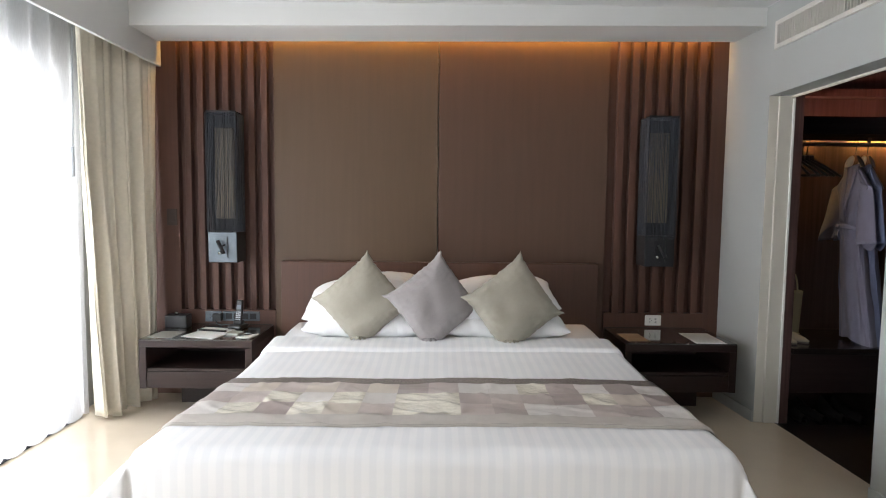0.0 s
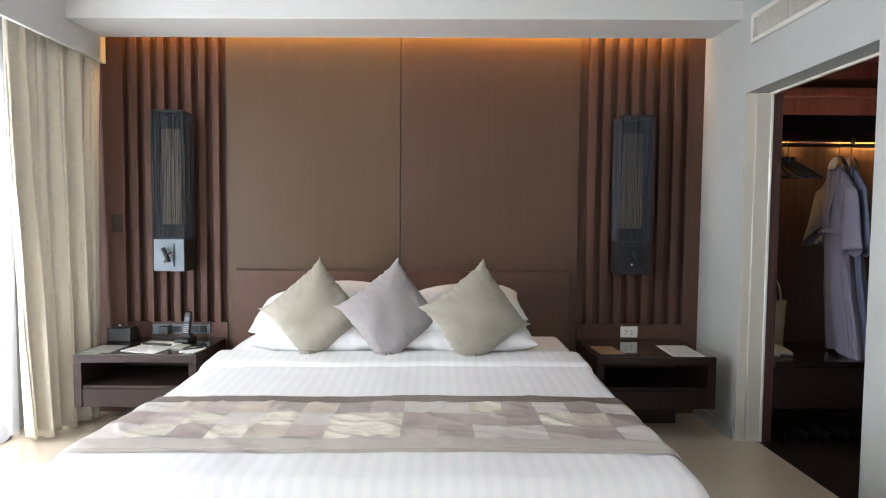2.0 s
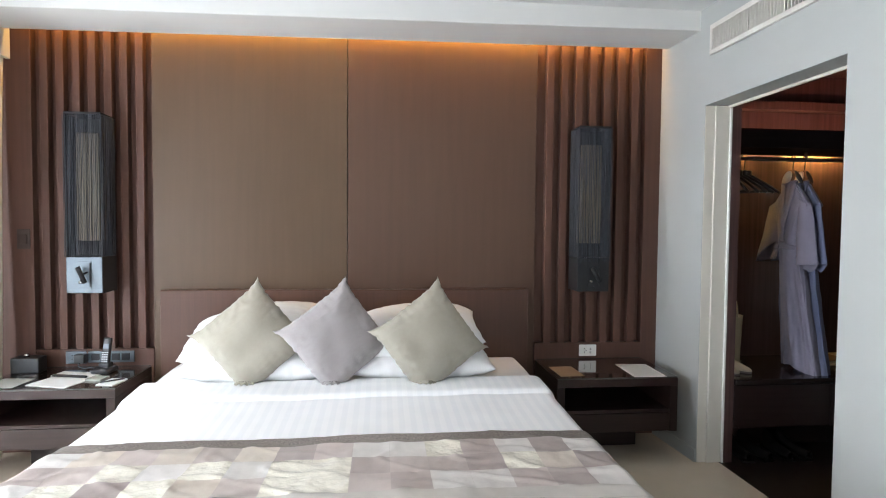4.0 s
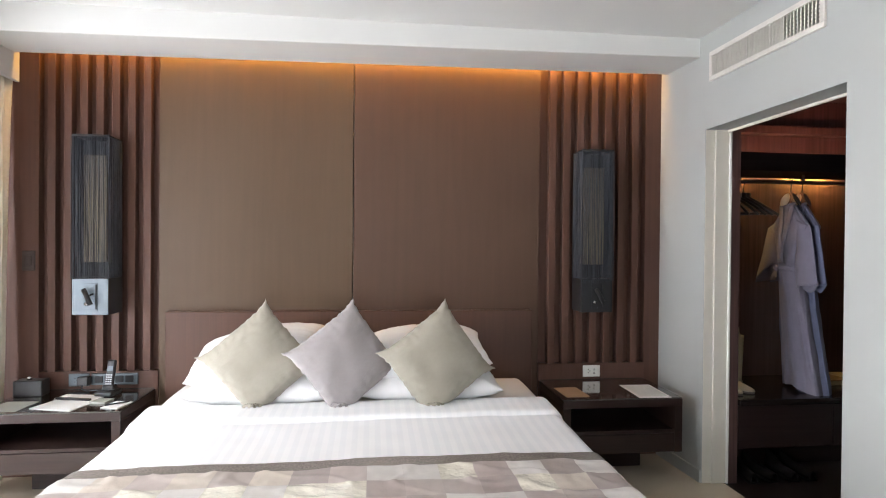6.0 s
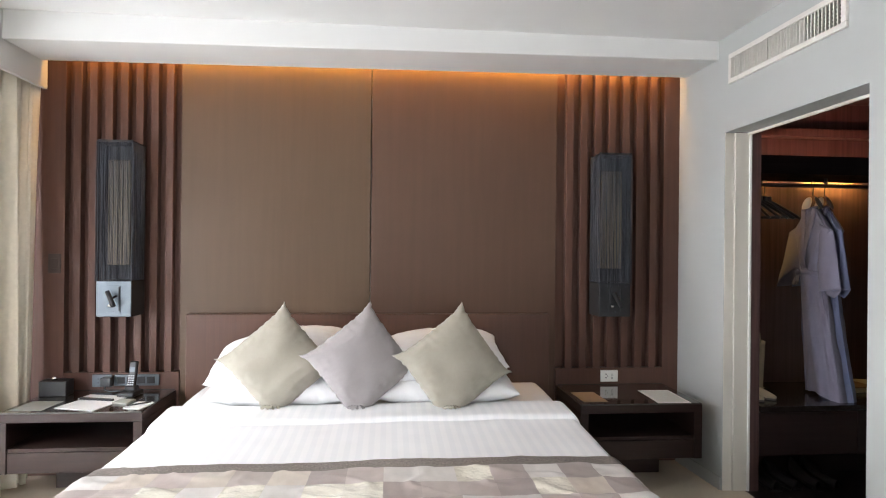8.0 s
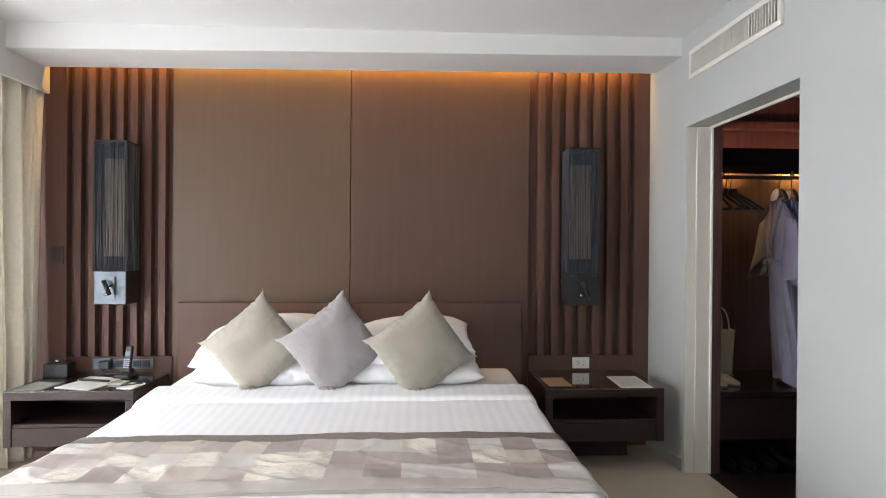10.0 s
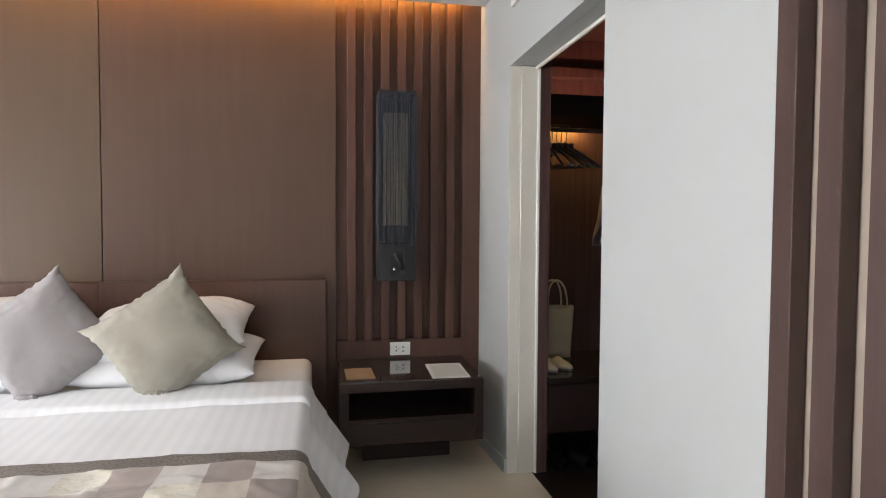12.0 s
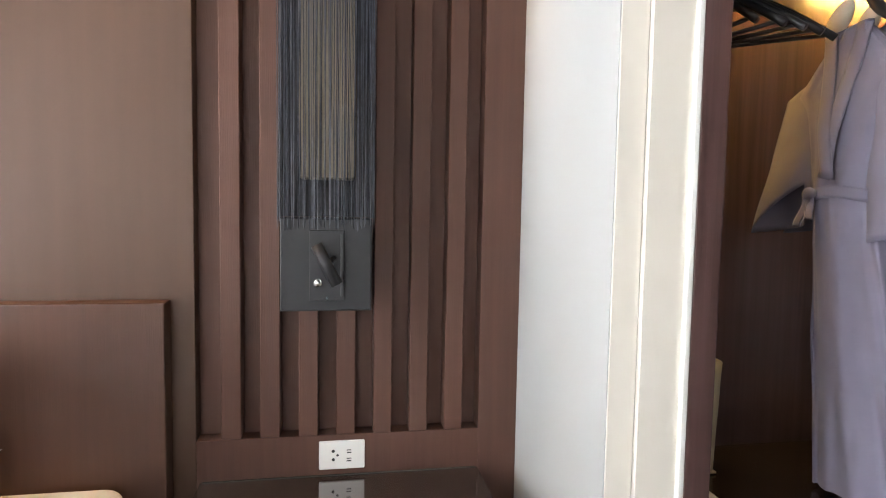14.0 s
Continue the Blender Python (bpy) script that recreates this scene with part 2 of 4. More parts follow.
# ---- building helpers ----
def part(name, bm, material, parent=None, label="", smooth=False):
    """Links a bmesh as one mesh object, under a thing or a part where one is given."""
    me = bpy.data.meshes.new(name)
    bmesh.ops.recalc_face_normals(bm, faces=bm.faces)
    if smooth:
        for f in bm.faces:
            f.smooth = True
    bm.to_mesh(me)
    bm.free()
    me.materials.append(material)
    ob = new(name, me)
    if parent is not None:
        ob.parent = parent
    if label:
        ob["label"] = label
    return ob


def thing(name, m, label, category, group="", kind=""):
    ob = new(name)
    ob.matrix_world = m
    return tagged(ob, label, category, group, kind)


def box(x0, x1, y0, y1, z0, z1, bevel=0.0, seg=2, bm=None):
    own = bmesh.new()
    bmesh.ops.create_cube(own, size=1.0, matrix=Matrix.LocRotScale(((x0 + x1) / 2, (y0 + y1) / 2, (z0 + z1) / 2), None, (x1 - x0, y1 - y0, z1 - z0)))
    if bevel:
        bmesh.ops.bevel(own, geom=own.edges[:], offset=bevel, segments=seg, affect="EDGES", profile=0.5)
    if bm is None:
        return own
    return join(bm, own)


def join(bm, other, m=None):
    if m is not None:
        other.transform(m)
    me = bpy.data.meshes.new("joined")
    other.to_mesh(me)
    other.free()
    bm.from_mesh(me)
    bpy.data.meshes.remove(me)
    return bm


def rod(a, b, r, seg=12, r2=None, bm=None):
    a, b = Vector(a), Vector(b)
    own = bmesh.new()
    d = b - a
    m = Matrix.Translation((a + b) / 2) @ d.to_track_quat("Z", "Y").to_matrix().to_4x4()
    bmesh.ops.create_cone(own, cap_ends=True, segments=seg, radius1=r, radius2=r if r2 is None else r2, depth=d.length, matrix=m)
    return own if bm is None else join(bm, own)


def sheet(nu, nv, f, thick=0.0):
    """A grid of points f(u, v), u and v from 0 to 1, with a UV of metres where f gives five values."""
    bm = bmesh.new()
    uvl = bm.loops.layers.uv.new("UVMap")
    rows, uvs = [], {}
    for j in range(nv + 1):
        row = []
        for i in range(nu + 1):
            p = f(i / nu, j / nv)
            v = bm.verts.new(p[:3])
            uvs[v] = p[3:5] if len(p) > 3 else (p[0], p[1])
            row.append(v)
        rows.append(row)
    for j in range(nv):
        for i in range(nu):
            q = bm.faces.new((rows[j][i], rows[j][i + 1], rows[j + 1][i + 1], rows[j + 1][i]))
            for lp in q.loops:
                lp[uvl].uv = uvs[lp.vert]
    if thick:
        bm.normal_update()
        back = [[bm.verts.new(v.co - v.normal * thick) for v in row] for row in rows]
        for j in range(nv):
            for i in range(nu):
                bm.faces.new((back[j][i], back[j + 1][i], back[j + 1][i + 1], back[j][i + 1]))
        for j in range(nv):
            for i in (0, nu):
                bm.faces.new((rows[j][i], rows[j + 1][i], back[j + 1][i], back[j][i]))
        for i in range(nu):
            for j in (0, nv):
                bm.faces.new((rows[j][i], rows[j][i + 1], back[j][i + 1], back[j][i]))
    return bm


def tube(points, r, seg=8, bm=None):
    """A round cord along points."""
    pts = [Vector(p) for p in points]
    own = bmesh.new()
    rings = []
    for i, p in enumerate(pts):
        d = (pts[min(i + 1, len(pts) - 1)] - pts[max(i - 1, 0)]).normalized()
        q = d.to_track_quat("Z", "Y")
        rings.append([own.verts.new(p + q @ Vector((r * math.cos(2 * math.pi * k / seg), r * math.sin(2 * math.pi * k / seg), 0))) for k in range(seg)])
    for a, b in zip(rings, rings[1:]):
        for k in range(seg):
            own.faces.new((a[k], a[(k + 1) % seg], b[(k + 1) % seg], b[k]))
    own.faces.new(rings[0])
    own.faces.new(rings[-1])
    return own if bm is None else join(bm, own)


def wob(x, y, z=0.0, s=1.0):
    return noise.noise(Vector((x * s, y * s, z * s)))


# ---- setting ----
XR = 2.052            # face of the white wall on the closet side
YW = 4.10             # front of the slats on the bed wall
ZC = 2.61             # ceiling


def structure(name, bm, material, label, smooth=False):
    return tagged(part(name, bm, material, smooth=smooth), label, name.split("_")[0], kind="structure")


structure("floor", box(-2.40, 2.185, -3.6, 4.30, -0.12, 0.0), FLOORM, "polished warm beige floor of the bedroom")
structure("floor_closet", box(2.185, 3.75, -3.6, 4.30, -0.12, 0.001), CLFLOOR, "dark wood floor of the walk-in closet")
structure("ceiling", box(-2.60, 3.75, -3.6, 4.40, ZC, ZC + 0.12), CEILM, "smooth white painted ceiling")
sf = box(-1.90, XR, 3.68, 4.035, 2.505, ZC + 0.02, 0.004)
for v in sf.verts:
    if v.co.z < 2.55:      # its underside sags a little towards the window
        v.co.z -= 0.006 + 0.044 * (XR - v.co.x) / 3.95
structure("soffit", sf, CEILM, "white dropped soffit over the bed wall")
structure("wall_north", box(-2.60, 3.75, 4.21, 4.40, -0.12, ZC), WALLM, "white wall behind the timber panels")
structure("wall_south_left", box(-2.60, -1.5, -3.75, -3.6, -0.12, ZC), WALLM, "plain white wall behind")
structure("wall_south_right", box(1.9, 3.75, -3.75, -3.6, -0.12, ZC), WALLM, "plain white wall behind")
structure("wall_south_head", box(-1.5, 1.9, -3.75, -3.6, 2.2, ZC), WALLM, "plain white wall over the added back window")
structure("wall_south_sill", box(-1.5, 1.9, -3.75, -3.6, -0.12, 0.2), WALLM, "plain white wall under the added back window")
# window added out of view, to let the fill lamp in
wb = thing("window_back", pose(0, 0, 0), "added unseen window that lets the fill lamp in", "window", kind="structure")
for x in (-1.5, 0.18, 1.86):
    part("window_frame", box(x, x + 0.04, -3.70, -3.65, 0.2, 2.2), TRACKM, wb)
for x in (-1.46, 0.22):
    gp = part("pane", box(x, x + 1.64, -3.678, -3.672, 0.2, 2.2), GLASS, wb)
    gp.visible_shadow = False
# wall on the closet side with the opening
DY0, DY1, DZ = 2.607, 3.618, 2.06
wf = box(XR, 2.11, DY1, 4.21, 0, ZC)
bf = box(XR - 0.012, XR, DY1 + 0.002, 4.09, 0, 0.075, 0.003)
for b in (wf, bf):
    for v in b.verts:
        if v.co.y > 4.0 and v.co.x < 2.1:
            v.co.x -= 0.027
structure("wall_east_far", wf, WALLM, "white painted wall beside the nightstand")
structure("wall_east_near", box(XR, 2.20, 1.855, DY0, 0, ZC), WALLM, "white painted wall between closet and slatted screen")
hd = bmesh.new()
for b in ((DY0, DY1, DZ, 2.350), (DY0, DY1, 2.466, ZC), (DY0, 2.740, 2.350, 2.466), (3.540, DY1, 2.350, 2.466)):
    box(XR, 2.11, b[0], b[1], b[2], b[3], bm=hd)
structure("wall_east_head", hd, WALLM, "white painted wall above the closet opening")
structure("wall_corridor", box(3.60, 3.75, -3.6, 4.21, 0, ZC), WALLM, "pale wall on the far side of closet and corridor")
structure("wall_east_back", box(XR + 0.041, 2.20, -3.6, 1.854, 0, ZC), GAPWALL, "pale wall behind the wooden slats, darkened to beige as shaded")
structure("wall_partition", box(2.20, 3.60, 1.86, 1.98, 0, ZC), WALLM, "partition between closet and corridor")
# lining of the opening: track recess and inner jamb
structure("jamb_far", box(2.1105, 2.196, 3.604, 4.2, 0, DZ - 0.001, 0.001), TRIM_LIFTED, "white inner jamb of the sliding closet door")
structure("jamb_head", box(2.1105, 2.196, DY0, 3.604, DZ + 0.001, DZ + 0.3, 0.003), WALLM, "white inner head with sliding door track")
# thin cover added on the wall's end, its paler paint standing for light
structure("trim_casing", box(XR + 0.002, 2.108, DY1 - 0.004, DY1 - 0.0005, 0, DZ - 0.001, 0.001), TRIM_LIFTED, "thin added cover that lightens the opening's edge")
structure("trim_jamb_edge", box(2.193, 2.206, 3.594, 3.62, 0, DZ - 0.011, 0.003), PLASTIC, "glossy white edge strip of the jamb")
structure("trim_door_rail", box(2.182, 2.196, DY0, 3.603, DZ - 0.014, DZ + 0.0005, 0.002), TRIM_LIFTED, "white rail under the opening's head")
structure("baseboard_far", bf, WALLM, "low white baseboard")
structure("baseboard_near", box(XR - 0.012, XR, 1.858, DY0 - 0.002, 0, 0.075, 0.003), WALLM, "low white baseboard")
# window side: wall with the wide sliding-door opening
WX = -2.30
structure("wall_west_far", box(WX - 0.16, WX, 3.62, 4.21, 0, ZC), WALLM, "white wall beside the balcony door")
structure("wall_west_head", box(WX - 0.16, WX, -2.4, 3.62, 2.16, ZC), WALLM, "white wall above the balcony door")
structure("wall_west_back", box(WX - 0.16, WX, -3.6, -2.4, 0, ZC), WALLM, "white wall beside the balcony door")
structure("pelmet", box(-1.925, -1.90, -3.6, 4.09, 2.30, ZC + 0.02, 0.003), CEILM, "white curtain pelmet under the ceiling")
structure("ground_balcony", box(-6.0, -2.40, -6.0, 6.0, -0.14, -0.03), BALC, "pale tiled balcony floor")

door = thing("balcony_door", Matrix.Identity(4), "wide sliding glass balcony door in dark aluminium frame", "door", kind="structure")
part("bottom_track", box(WX - 0.10, WX + 0.065, -2.4, 3.62, 0.0, 0.03, 0.003), TRACKM, door, "dark aluminium floor track")
part("top_track", box(WX - 0.10, WX - 0.01, -2.4, 3.62, 2.11, 2.16, 0.003), TRACKM, door)
for k, yy in enumerate((-2.4, -0.42, 1.55, 3.57)):
    part("stile", box(WX - 0.075, WX - 0.035, yy, yy + 0.05, 0.03, 2.11, 0.003), TRACKM, door)
for k, yy in enumerate((-2.35, -0.37, 1.60)):
    g = part("pane", box(WX - 0.058, WX - 0.052, yy, yy + 1.93, 0.03, 2.11), GLASS, door)
    g.visible_shadow = False

# ---- bed wall: boards, slats, stiles ----
PX0, PX1 = -1.135, 1.207
for a, b in ((PX0, 0.0125), (0.0175, PX1)):
    tagged(part("wall_panel", box(a, b, 4.112, 4.205, 0.0, 2.58, 0.002), WOOD if a < 0 else WOOD2), "large brown wood veneer panel on the bed wall", "wall panel", "veneer panels", "structure")


def slat_field(x_first, pitch, groove, n, stile0, stile1, label, slat):
    """A field of vertical slats between a bottom rail and the cove, with its outer stile."""
    f = thing("slatted_wall_panel", pose(0, 0, 0), label, "wall panel", "slatted panels", "structure")
    last = x_first + pitch * (n - 2) + 2 * groove + slat
    part("back_board", box(x_first - 0.001, last - 0.001, 4.152, 4.206, 0.0, 2.58), SLAT, f)
    part("bottom_rail", box(x_first, last, YW + 0.001, 4.150, 0.0, 0.612, 0.002), SLAT, f)
    me = None
    for i in range(n - 1):
        x = x_first + groove + pitch * i
        if me is None:
            me = part("slat", box(0, slat, YW, 4.151, 0.6125, 2.58, 0.002, 1), SLAT, f)
            me.location.x = x
        else:
            ob = new("slat", me.data)
            ob.parent = f
            ob.location.x = x
    part("stile", box(stile0, stile1, YW, 4.20, 0.0, 2.58, 0.002), SLAT, f)
    return f


slat_field(1.209, 0.0938, 0.0595, 8, 1.924, XR - 0.022, "dark brown vertical wooden slats beside the bed", 0.0480)
slat_field(-1.799, 0.0886, 0.0455, 8, -2.29, -1.80, "dark brown vertical wooden slats beside the curtain", 0.0431)

# ---- slatted screen to the corridor ----
scr = thing("slatted_screen", pose(0, 0, 0), "dark brown vertical wooden slats over pale wall", "screen", kind="structure")
sl = None
for i in range(16):
    y1 = 1.852 - 0.1075 * i
    if sl is None:
        sl = part("slat", box(XR - 0.004, XR + 0.040, -0.052, 0, 0, ZC - 0.002, 0.002, 1), SCREENM, scr)
        sl.location.y = y1
    else:
        ob = new("slat", sl.data)
        ob.parent = scr
        ob.location.y = y1

# ---- air grille ----
gr = thing("air_grille", pose(XR, 3.14, 2.408), "white enamelled air conditioning grille high on the wall", "vent")
gw, gh = 0.425, 0.083
# near-black board stands for the unlit duct behind the vanes
part("duct_shade", box(0.046, 0.056, -gw + 0.02, gw - 0.02, -gh + 0.02, gh - 0.02), GDARK, gr)
for nm, b in (("frame_rail", (-gw, gw, gh - 0.026, gh)), ("frame_rail", (-gw, gw, -gh, -gh + 0.026)), ("frame_stile", (-gw, -gw + 0.026, -gh + 0.0262, gh - 0.0262)), ("frame_stile", (gw - 0.026, gw, -gh + 0.0262, gh - 0.0262))):
    part(nm, box(-0.016, 0.0, b[0], b[1], b[2], b[3], 0.003), GRILLEM, gr)
vane = None
NV = 36
for i in range(NV):
    y = -gw + 0.034 + (2 * gw - 0.068) * i / (NV - 1)
    if vane is None:
        vane = part("vane", box(-0.012, 0.006, -0.0022, 0.0022, -gh + 0.026, gh - 0.026), GRILLEM, gr)
        vane.location.y = y
        vane.rotation_euler.z = radians(24)
    else:
        ob = new("vane", vane.data)
        ob.parent = gr
        ob.location.y = y
        ob.rotation_euler.z = radians(24 if i < 11 or i == 22 else -6 + 5 * wob(i * 0.7, 3.0))   # some blades are set more open
for k in range(6):
    z = -gh + 0.034 + k * 0.0185
    part("cross_vane", box(0.010, 0.018, -gw + 0.03, gw - 0.03, z, z + 0.005), GRILLEM, gr)

# ---- closet ----
CX0, CX1, CY0, CY1 = 2.206, 3.575, 3.59, 4.20
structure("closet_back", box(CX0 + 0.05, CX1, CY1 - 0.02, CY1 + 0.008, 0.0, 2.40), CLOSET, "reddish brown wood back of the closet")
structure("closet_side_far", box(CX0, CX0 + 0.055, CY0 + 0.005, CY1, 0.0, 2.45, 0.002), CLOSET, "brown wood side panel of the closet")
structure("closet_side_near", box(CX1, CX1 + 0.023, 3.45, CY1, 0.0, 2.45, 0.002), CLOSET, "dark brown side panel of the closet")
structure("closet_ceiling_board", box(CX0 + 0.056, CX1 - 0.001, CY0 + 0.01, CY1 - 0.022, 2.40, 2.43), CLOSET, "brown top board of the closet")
bench = thing("closet_bench", pose(0, 0, 0), "dark lacquered closet bench with drawers below", "bench")
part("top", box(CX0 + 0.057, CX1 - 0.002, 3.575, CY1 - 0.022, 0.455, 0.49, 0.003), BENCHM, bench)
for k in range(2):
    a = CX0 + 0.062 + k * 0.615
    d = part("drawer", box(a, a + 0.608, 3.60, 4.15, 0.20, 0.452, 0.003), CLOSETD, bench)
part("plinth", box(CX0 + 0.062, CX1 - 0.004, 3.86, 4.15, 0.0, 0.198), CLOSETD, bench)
shelf = thing("closet_shelf", pose(0, 0, 0), "dark wood hat shelf with deep front edge above rail, blackened as unlit", "shelf")
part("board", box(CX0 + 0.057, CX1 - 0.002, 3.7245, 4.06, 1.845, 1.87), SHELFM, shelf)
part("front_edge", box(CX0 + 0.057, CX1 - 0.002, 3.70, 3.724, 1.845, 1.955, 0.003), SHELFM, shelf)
structure("trim_closet_back", box(CX0 + 0.057, CX1 - 0.002, 4.10, CY1 - 0.021, 2.155, 2.21, 0.003), CLOSET, "brown wooden ledge high on the closet back")
for a, b in ((2.33, 2.785), (2.93, 3.40)):
    lamp = thing("closet_tube_light", pose(0, 0, 0), "glowing warm tube light under the closet shelf", "lamp", "closet tube lights")
    part("tube", rod((a, 4.115, 1.878), (b, 4.115, 1.878), 0.009, 10), TUBE, lamp, smooth=True)
    part("batten", box(a - 0.01, b + 0.01, 4.125, 4.179, 1.888, 1.91), GUNM, lamp)
rail = thing("clothes_rail", pose(0, 0, 0), "dark metal clothes rail under the closet shelf", "rail")
part("tube", rod((CX0 + 0.056, 3.855, 1.795), (CX1 - 0.001, 3.855, 1.795), 0.0125, 14), GUNM, rail, smooth=True)
for x in (2.27, 2.86, 3.44):
    part("bracket", box(x, x + 0.012, 3.847, 3.863, 1.80, 1.8445), GUNM, rail)


def hanger_parts(h, material, half=0.19, drop=0.15, flat=True, low=0.0):
    """Hook, neck, two arms and a bar; the hook's crown is the origin, arms along y."""
    hook = [(0, 0.018 * math.cos(a), 0.0 - 0.018 + 0.018 * math.sin(a)) for a in [math.radians(-30 + 24 * k) for k in range(10)]]
    hook = hook + [(0, -0.004, -0.043), (0, 0, -0.075 - low)]
    part("hook", tube([(x, y, z + 0.014) for x, y, z in hook], 0.0028, 8), GUNM, h, smooth=True)
    for s in (-1, 1):
        pts = [(0, s * half * t, -0.085 - low - drop * (t ** 1.25)) for t in [k / 7 for k in range(8)]]
        part("arm", tube(pts, 0.0085 if flat else 0.013, 8), material, h, smooth=True)
    part("neck", box(-0.011, 0.011, -0.044, 0.044, -0.125 - low, -0.066 - low, 0.009), material, h)
    part("bar", rod((0, -half * 0.9, -0.085 - low - drop * 0.93), (0, half * 0.9, -0.085 - low - drop * 0.93), 0.005, 8), material, h, smooth=True)


hg = thing("clothes_hanger", pose(2.345, 3.855, 1.8075, rz=4), "empty black clothes hanger on the closet rail", "hanger", "empty hangers")
hanger_parts(hg, BLACKP, 0.195, 0.125, low=0.020)
for x, a in ((2.372, 17), (2.398, 27), (2.425, 38), (2.455, 50), (2.318, -8)):
    copy_thing(hg, pose(x, 3.855, 1.8075, rz=a))
hw = thing("clothes_hanger", pose(3.41, 3.855, 1.7875, rz=78), "brown wooden clothes hanger hanging empty in closet", "hanger", "empty hangers")
hanger_parts(hw, HANGW, flat=False)


def robe(x, rz, label, seed, cloth):
    """A kimono robe on its hanger: body with crossing front, two wide sleeves, collar and belt. Arms along y, front towards -x."""
    r = thing("bathrobe", pose(x, 3.855, 1.8075, rz=rz), label, "robe", "bathrobes")
    def lerp(a, b, t):
        return a + (b - a) * t

    def body(u, v):
        a = 2 * math.pi * u
        c = math.cos(a)
        if v < 0.14:
            t = v / 0.14
            wy, z = lerp(0.045, 0.175, t ** 0.9), lerp(-0.165, -0.300, t)
            wx = lerp(0.022, 0.042, t)
        elif v < 0.40:
            t = (v - 0.14) / 0.26
            wy, z = lerp(0.175, 0.092, t ** 0.7), lerp(-0.300, -0.56, t)
            wx = lerp(0.042, 0.050, t)
        else:
            t = (v - 0.40) / 0.60
            wy, z = lerp(0.092, 0.150, t), lerp(-0.56, -1.295, t)
            wx = lerp(0.050, 0.062, t)
        k = min(1, max(0, (v - 0.30) * 2.5))
        pleat = abs(math.sin(a * 2.5 + seed + 0.7 * v)) - 0.5
        fold = (0.020 * pleat + 0.007 * math.sin(a * 9 + seed + 2 * v)) * k + 0.014 * wob(2.5 * c + seed, 2.5 * math.sin(a), v * 5) + 0.006 * wob(6 * c + seed, 6 * math.sin(a), v * 11)
        sway = max(0, v - 0.4) / 0.6
        y = wy * c * (1 + 1.2 * fold) + fold * 0.5 - 0.085 * sway
        return (wx * math.sin(a) * (1 + 3 * fold) + fold + 0.030 * sway, y, z - 0.035 * max(0, -c) * sway + 0.010 * math.sin(3 * a + seed) * sway)

    part("body", sheet(96, 50, body), cloth, r, smooth=True)

    def sleeve_out(u, v):
        a = 2 * math.pi * u
        q, sa = (math.cos(a) + 1) / 2, math.sin(a)
        front = min(1, 4 * max(0, -sa))
        yo, zo = lerp(0.200, 0.325, v), lerp(-0.298, -0.665, v)
        yi, zi = lerp(0.030, 0.112, v), lerp(-0.240, -0.635 + 0.110 * front, v)
        f = 0.007 * wob(2 * q + seed, 3 * v, 1.0) + 0.005 * math.sin(7 * q + 4 * v + seed) * v
        return ((0.010 + 0.024 * v) * sa * abs(sa) + f - 0.012, lerp(yi, yo, q) + 0.5 * f, lerp(zi, zo, q))

    def sleeve_in(u, v):
        a = 2 * math.pi * u
        q, sa = (math.cos(a) + 1) / 2, math.sin(a)
        yo, zo = lerp(-0.184, -0.262, v), lerp(-0.292, -0.650, v)
        yi, zi = lerp(-0.030, -0.080, v), lerp(-0.230, -0.672, v)
        f = 0.008 * wob(2 * q + seed, 3 * v, 6.0) + 0.005 * math.sin(7 * q + 4 * v + seed) * v
        tip = -0.045 * v ** 3 * (1 - abs(2 * q - 0.8)) * max(0, sa)
        return ((0.010 + 0.024 * v) * sa * abs(sa) + f - 0.010, lerp(yi, yo, q) + 0.5 * f, lerp(zi, zo, q) + tip)

    part("sleeve", sheet(36, 20, sleeve_out, 0.003), cloth, r, smooth=True)
    part("sleeve", sheet(36, 20, sleeve_in, 0.003), cloth, r, smooth=True)
    col = bmesh.new()
    for s in (-1, 1):
        def lapel(u, v, s=s):
            y = s * (0.048 - 0.056 * v)
            z = -0.165 - 0.36 * v
            return (-0.026 - 0.036 * min(1, v * 1.4) - 0.002 * s + 0.003 * math.sin(6 * v + seed) - 0.003 * math.sin(math.pi * u), y + 0.040 * (u - 0.5), z + 0.010 * u)
        join(col, sheet(6, 16, lapel, 0.003))

    def neck(u, v):
        a = math.pi * (u * 1.1 - 0.05)
        return (0.040 * math.sin(a) - 0.022, 0.050 * math.cos(a), -0.172 + 0.024 * v - 0.010 * math.cos(2 * a))
    join(col, sheet(16, 3, neck, 0.004))
    part("collar", col, cloth, r, smooth=True)

    def belt(u, v):
        a = 2 * math.pi * u
        return (0.052 * math.sin(a), 0.095 * math.cos(a), -0.572 + 0.030 * v + 0.006 * math.sin(3 * a + seed))
    bl = sheet(40, 3, belt, 0.004)
    for dy, ln in ((0.022, 0.085), (-0.020, 0.065)):
        bl = join(bl, sheet(5, 12, lambda u, v: (-0.066 + 0.006 * math.sin(5 * v), 0.054 + 0.026 * (u - 0.5) + dy * v, -0.555 - ln * v), 0.003))
    knot = bmesh.new()
    bmesh.ops.create_uvsphere(knot, u_segments=14, v_segments=8, radius=0.020, matrix=Matrix.LocRotScale((-0.058, 0.052, -0.556), None, (0.6, 1.1, 0.8)))
    part("belt", join(bl, knot), cloth, r, smooth=True)
    for s in (-1, 1):
        pad = bmesh.new()
